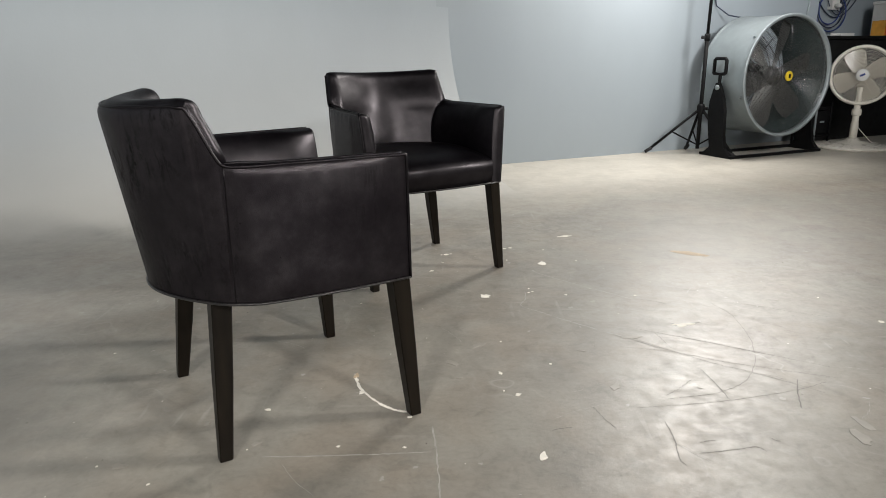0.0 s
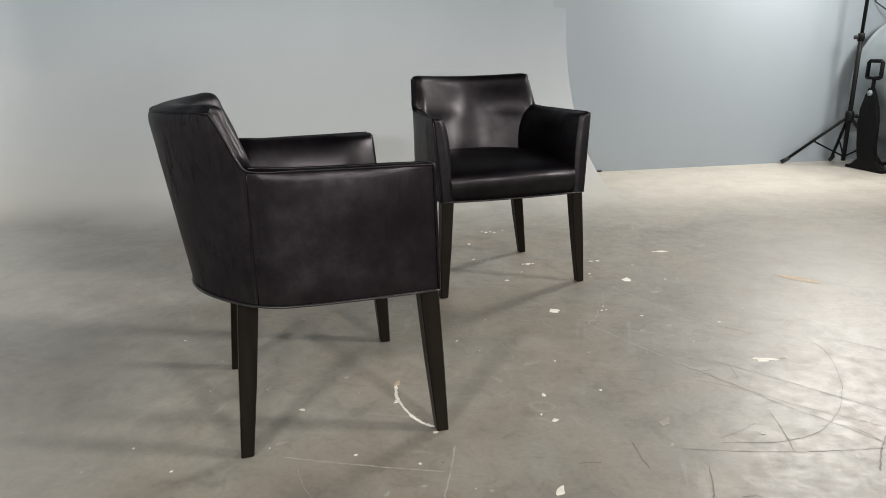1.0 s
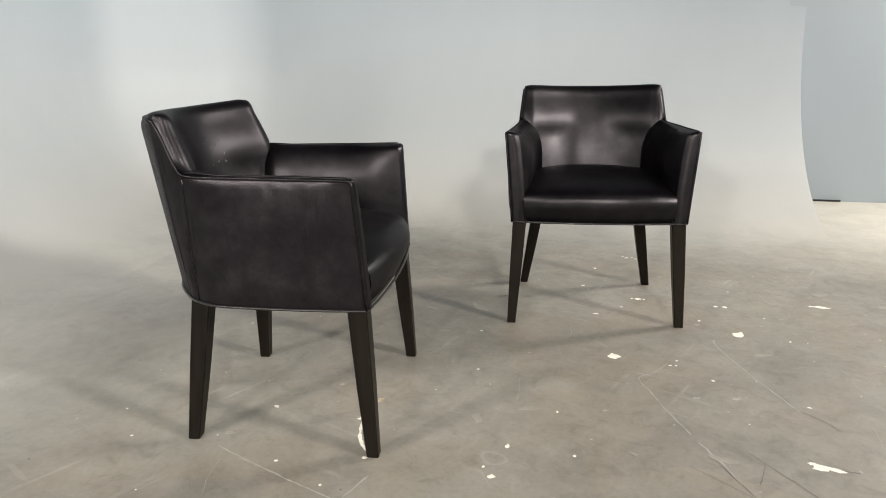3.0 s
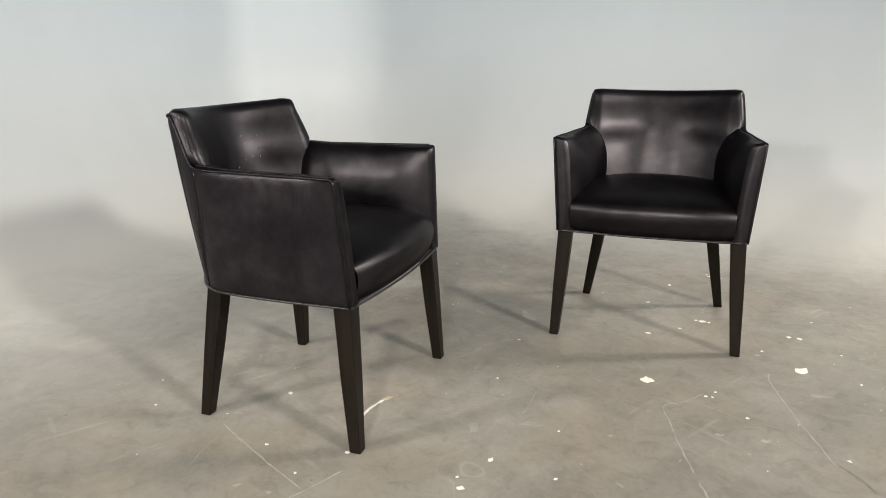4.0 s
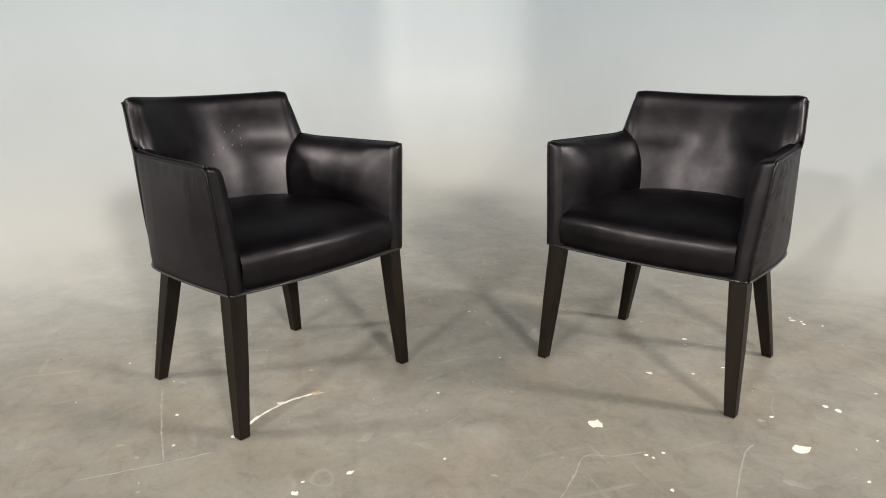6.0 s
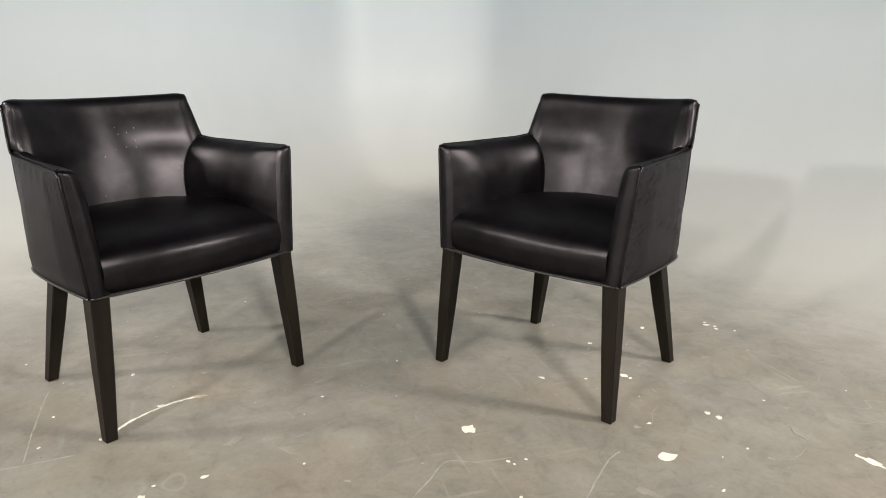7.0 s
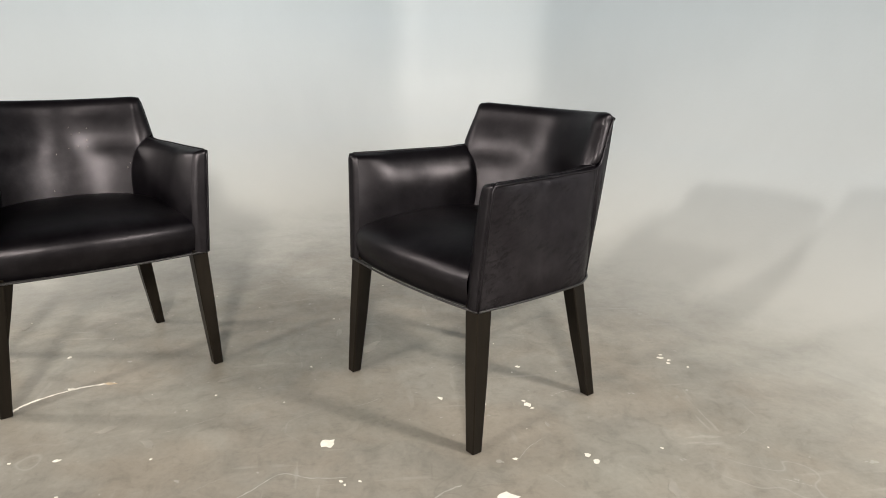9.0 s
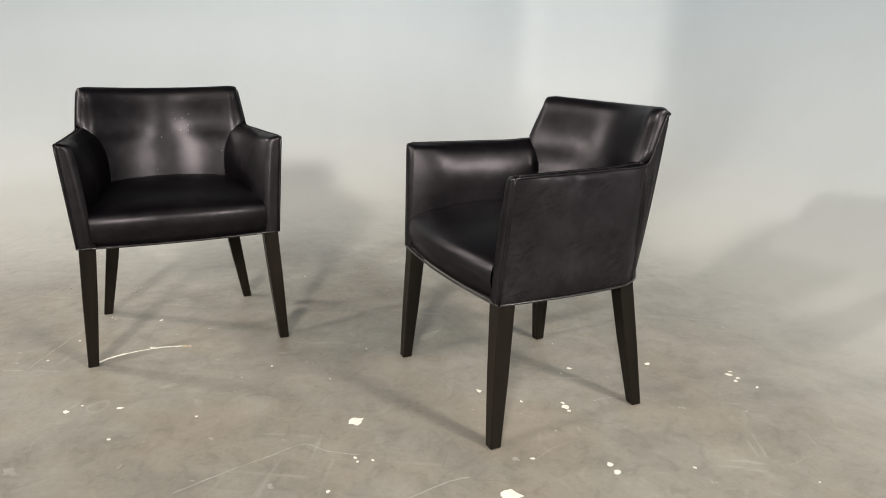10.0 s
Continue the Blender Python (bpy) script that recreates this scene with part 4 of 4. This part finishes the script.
def streak(points, width, material, name="scratch"):
    """A long thin mark along a smooth line."""
    line = spline(points, 8)
    verts, faces = [], []
    for i, (x, y) in enumerate(line):
        a, b = line[max(0, i - 1)], line[min(len(line) - 1, i + 1)]
        d = (b - a) / max(1e-6, np.linalg.norm(b - a))
        w = (.8 if material == SCUFF else 1.0) * width * random.uniform(.5, 1.2) * (0.35 if i in (0, len(line) - 1) else 1) / 2
        jx, jy = random.uniform(-.0015, .0015), random.uniform(-.0015, .0015)
        verts += [(x + jx - d[1] * w, y + jy + d[0] * w, .0006), (x + jx + d[1] * w, y + jy - d[0] * w, .0006)]
    faces = [(2 * i, 2 * i + 1, 2 * i + 3, 2 * i + 2) for i in range(len(line) - 1)]
    part(name, mesh_from(name, verts, faces, material, False), floor)


for x, y, size in ((.184, 2.670, .026), (.464, 3.101, .028), (.307, 3.346, .010), (.338, 3.36, .013), (-.041, 2.997, .011), (-.238, 3.279, .010), (.021, 3.252, .016),
                   (-.309, 3.541, .011), (.306, 3.154, .007), (.199, 1.988, .010), (-.207, 1.868, .014), (-.455, 1.770, .010), (-.232, 1.585, .006), (.240, 1.85, .011)):
    chip(x, y, size)
for x, y, size in ((-.126, 2.318, .006), (.360, 2.709, .006), (.376, 2.719, .005), (.505, 2.679, .006), (.626, 3.140, .006), (.495, 3.322, .005), (.215, 2.222, .005), (-.302, 2.592, .006),
                   (-1.053, 2.14, .005), (-.18, 3.85, .006), (.007, 3.125, .006), (-.216, 3.798, .009), (.777, 2.668, .006), (.359, 2.05, .007), (-.642, 1.43, .005), (-.795, 1.5, .005)):
    chip(x, y, size)
for x, y, size in ((.201, 1.874, .005), (-.066, 1.581, .006), (1.578, 2.382, .013), (.365, 2.755, .005), (.294, 3.555, .005), (-.262, 3.79, .012), (-.285, 3.80, .008), (-.24, 3.81, .007), (.045, 3.262, .008), (.0, 3.245, .007)):
    chip(x, y, size)
chip(.862, 2.36, .017, CHIP, 1.7, 0.3)
chip(.893, 2.370, .012, CHIP, 1.7, 0.2)
chip(.84, 2.366, .008, CHIP, 1.4, 0.6)
chip(.645, 3.578, .017, CHIP, 1.8, 0.1)
chip(.61, 3.565, .009, CHIP, 1.4, 0.1)
chip(.274, 1.537, .014, CHIP, 1.6, 1.3)
chip(.598, 2.602, .014, RUB)
chip(1.185, 3.245, .048, TAN, 1.9, -0.45)
for i in range(44):
    chip(random.uniform(-1.6, 1.6), random.uniform(1.2, 4.2), random.choice((.0018, .0025, .003, .004)), random.choice((CHIP, RUB, RUB, RUB)))
streak([(-.07, 1.752), (-.115, 1.772), (-.158, 1.81), (-.205, 1.875), (-.228, 1.925), (-.243, 1.985)], .010, CHIP)
chip(-.238, 1.972, .014, TAN, 1.5, 1.4)
chip(-.062, 1.728, .007, CHIP, 1.2, 0.5)
streak([(.558, 2.325), (.447, 2.425), (.377, 2.498), (.316, 2.56), (.338, 2.63), (.346, 2.722)], .0045, RUB)
streak([(.0, 1.56), (-.116, 1.55), (-.211, 1.545), (-.41, 1.538)], .005, RUB)
streak([(.027, 1.37), (.021, 1.462), (.014, 1.561), (0.0, 1.68)], .005, RUB)
streak([(.405, 3.0), (.449, 2.931), (.615, 2.76), (.76, 2.625)], .005, RUB)
streak([(.585, 2.30), (.66, 2.24), (.73, 2.17)], .005, RUB)
streak([(0.696, 2.328), (0.87, 2.231), (1.028, 2.134), (1.228, 2.012)], 0.0029, SCUFF)
streak([(0.602, 2.179), (0.767, 2.135), (0.896, 2.064), (1.021, 2.014), (1.197, 1.947)], 0.0024, SCUFF)
streak([(0.652, 2.238), (0.76, 2.146), (0.857, 2.057), (0.958, 1.986), (1.048, 1.911), (1.113, 1.854)], 0.0022, SCUFF)
streak([(1.042, 2.579), (1.075, 2.462), (1.065, 2.3), (1.033, 2.156), (0.98, 2.027), (0.9, 1.917), (0.797, 1.856), (0.656, 1.824)], 0.0024, SCUFF)
streak([(0.556, 1.775), (0.664, 1.787), (0.816, 1.813), (0.958, 1.849), (1.071, 1.887), (1.149, 1.925)], 0.0027, SCUFF)
streak([(0.811, 2.009), (0.822, 1.91), (0.827, 1.817)], 0.0031, SCUFF)
streak([(1.072, 1.944), (1.031, 1.851), (1.001, 1.769)], 0.005, SCUFF)
streak([(0.828, 2.381), (0.866, 2.365), (0.946, 2.39)], 0.0045, SCUFF)
streak([(0.751, 2.296), (0.757, 2.246), (0.763, 2.199)], 0.0034, SCUFF)
streak([(0.657, 1.844), (0.704, 1.883), (0.762, 1.942)], 0.0028, SCUFF)
streak([(0.762, 2.629), (0.827, 2.604), (0.871, 2.576)], 0.0034, SCUFF)
streak([(1.128, 2.585), (1.238, 2.527), (1.315, 2.48), (1.426, 2.428)], 0.0024, SCUFF)
streak([(0.649, 1.552), (0.738, 1.566), (0.799, 1.58), (0.817, 1.56)], 0.0034, SCUFF)
streak([(0.669, 1.599), (0.693, 1.608), (0.714, 1.608)], 0.0034, SCUFF)
streak([(0.613, 1.706), (0.609, 1.608), (0.597, 1.531), (0.604, 1.499)], 0.0034, SCUFF)
streak([(0.309, 1.658), (0.337, 1.668), (0.365, 1.673)], 0.0034, SCUFF)
streak([(0.438, 1.784), (0.457, 1.715), (0.475, 1.672)], 0.0028, SCUFF)
streak([(0.851, 1.625), (0.86, 1.61), (0.872, 1.605)], 0.0028, SCUFF)
streak([(0.949, 1.985), (1.01, 1.962), (1.055, 1.909)], 0.002, SCUFF)

# short straight scrapes and tiny grit between them
for i in range(34):
    x, y, q, long = random.uniform(-.9, 1.5), random.uniform(1.3, 3.9), random.choice((.4, .9, 2.2, 2.6)) + random.uniform(-.3, .3), random.uniform(.03, .16)
    bend = random.uniform(-.08, .08) * long
    streak([(x, y), (x + .5 * long * math.cos(q) - bend * math.sin(q), y + .5 * long * math.sin(q) + bend * math.cos(q)), (x + long * math.cos(q), y + long * math.sin(q))], random.uniform(.001, .0022), RUB)
for i in range(60):
    chip(random.uniform(-1.2, 1.7), random.uniform(1.2, 4.0), random.uniform(.0012, .0026), random.choice((CHIP, SCUFF, SCUFF)))

# thin flaked layers, hardly lighter than the floor
LAYER = plain("thin_worn_coat", (0.262, 0.245, 0.214), 0.5, 0.0, 0.14, 20)
for i in range(26):
    chip(random.uniform(-.9, 1.5), random.uniform(1.3, 3.9), random.choice((.008, .012, .02, .03)), LAYER, random.uniform(1, 2.2))
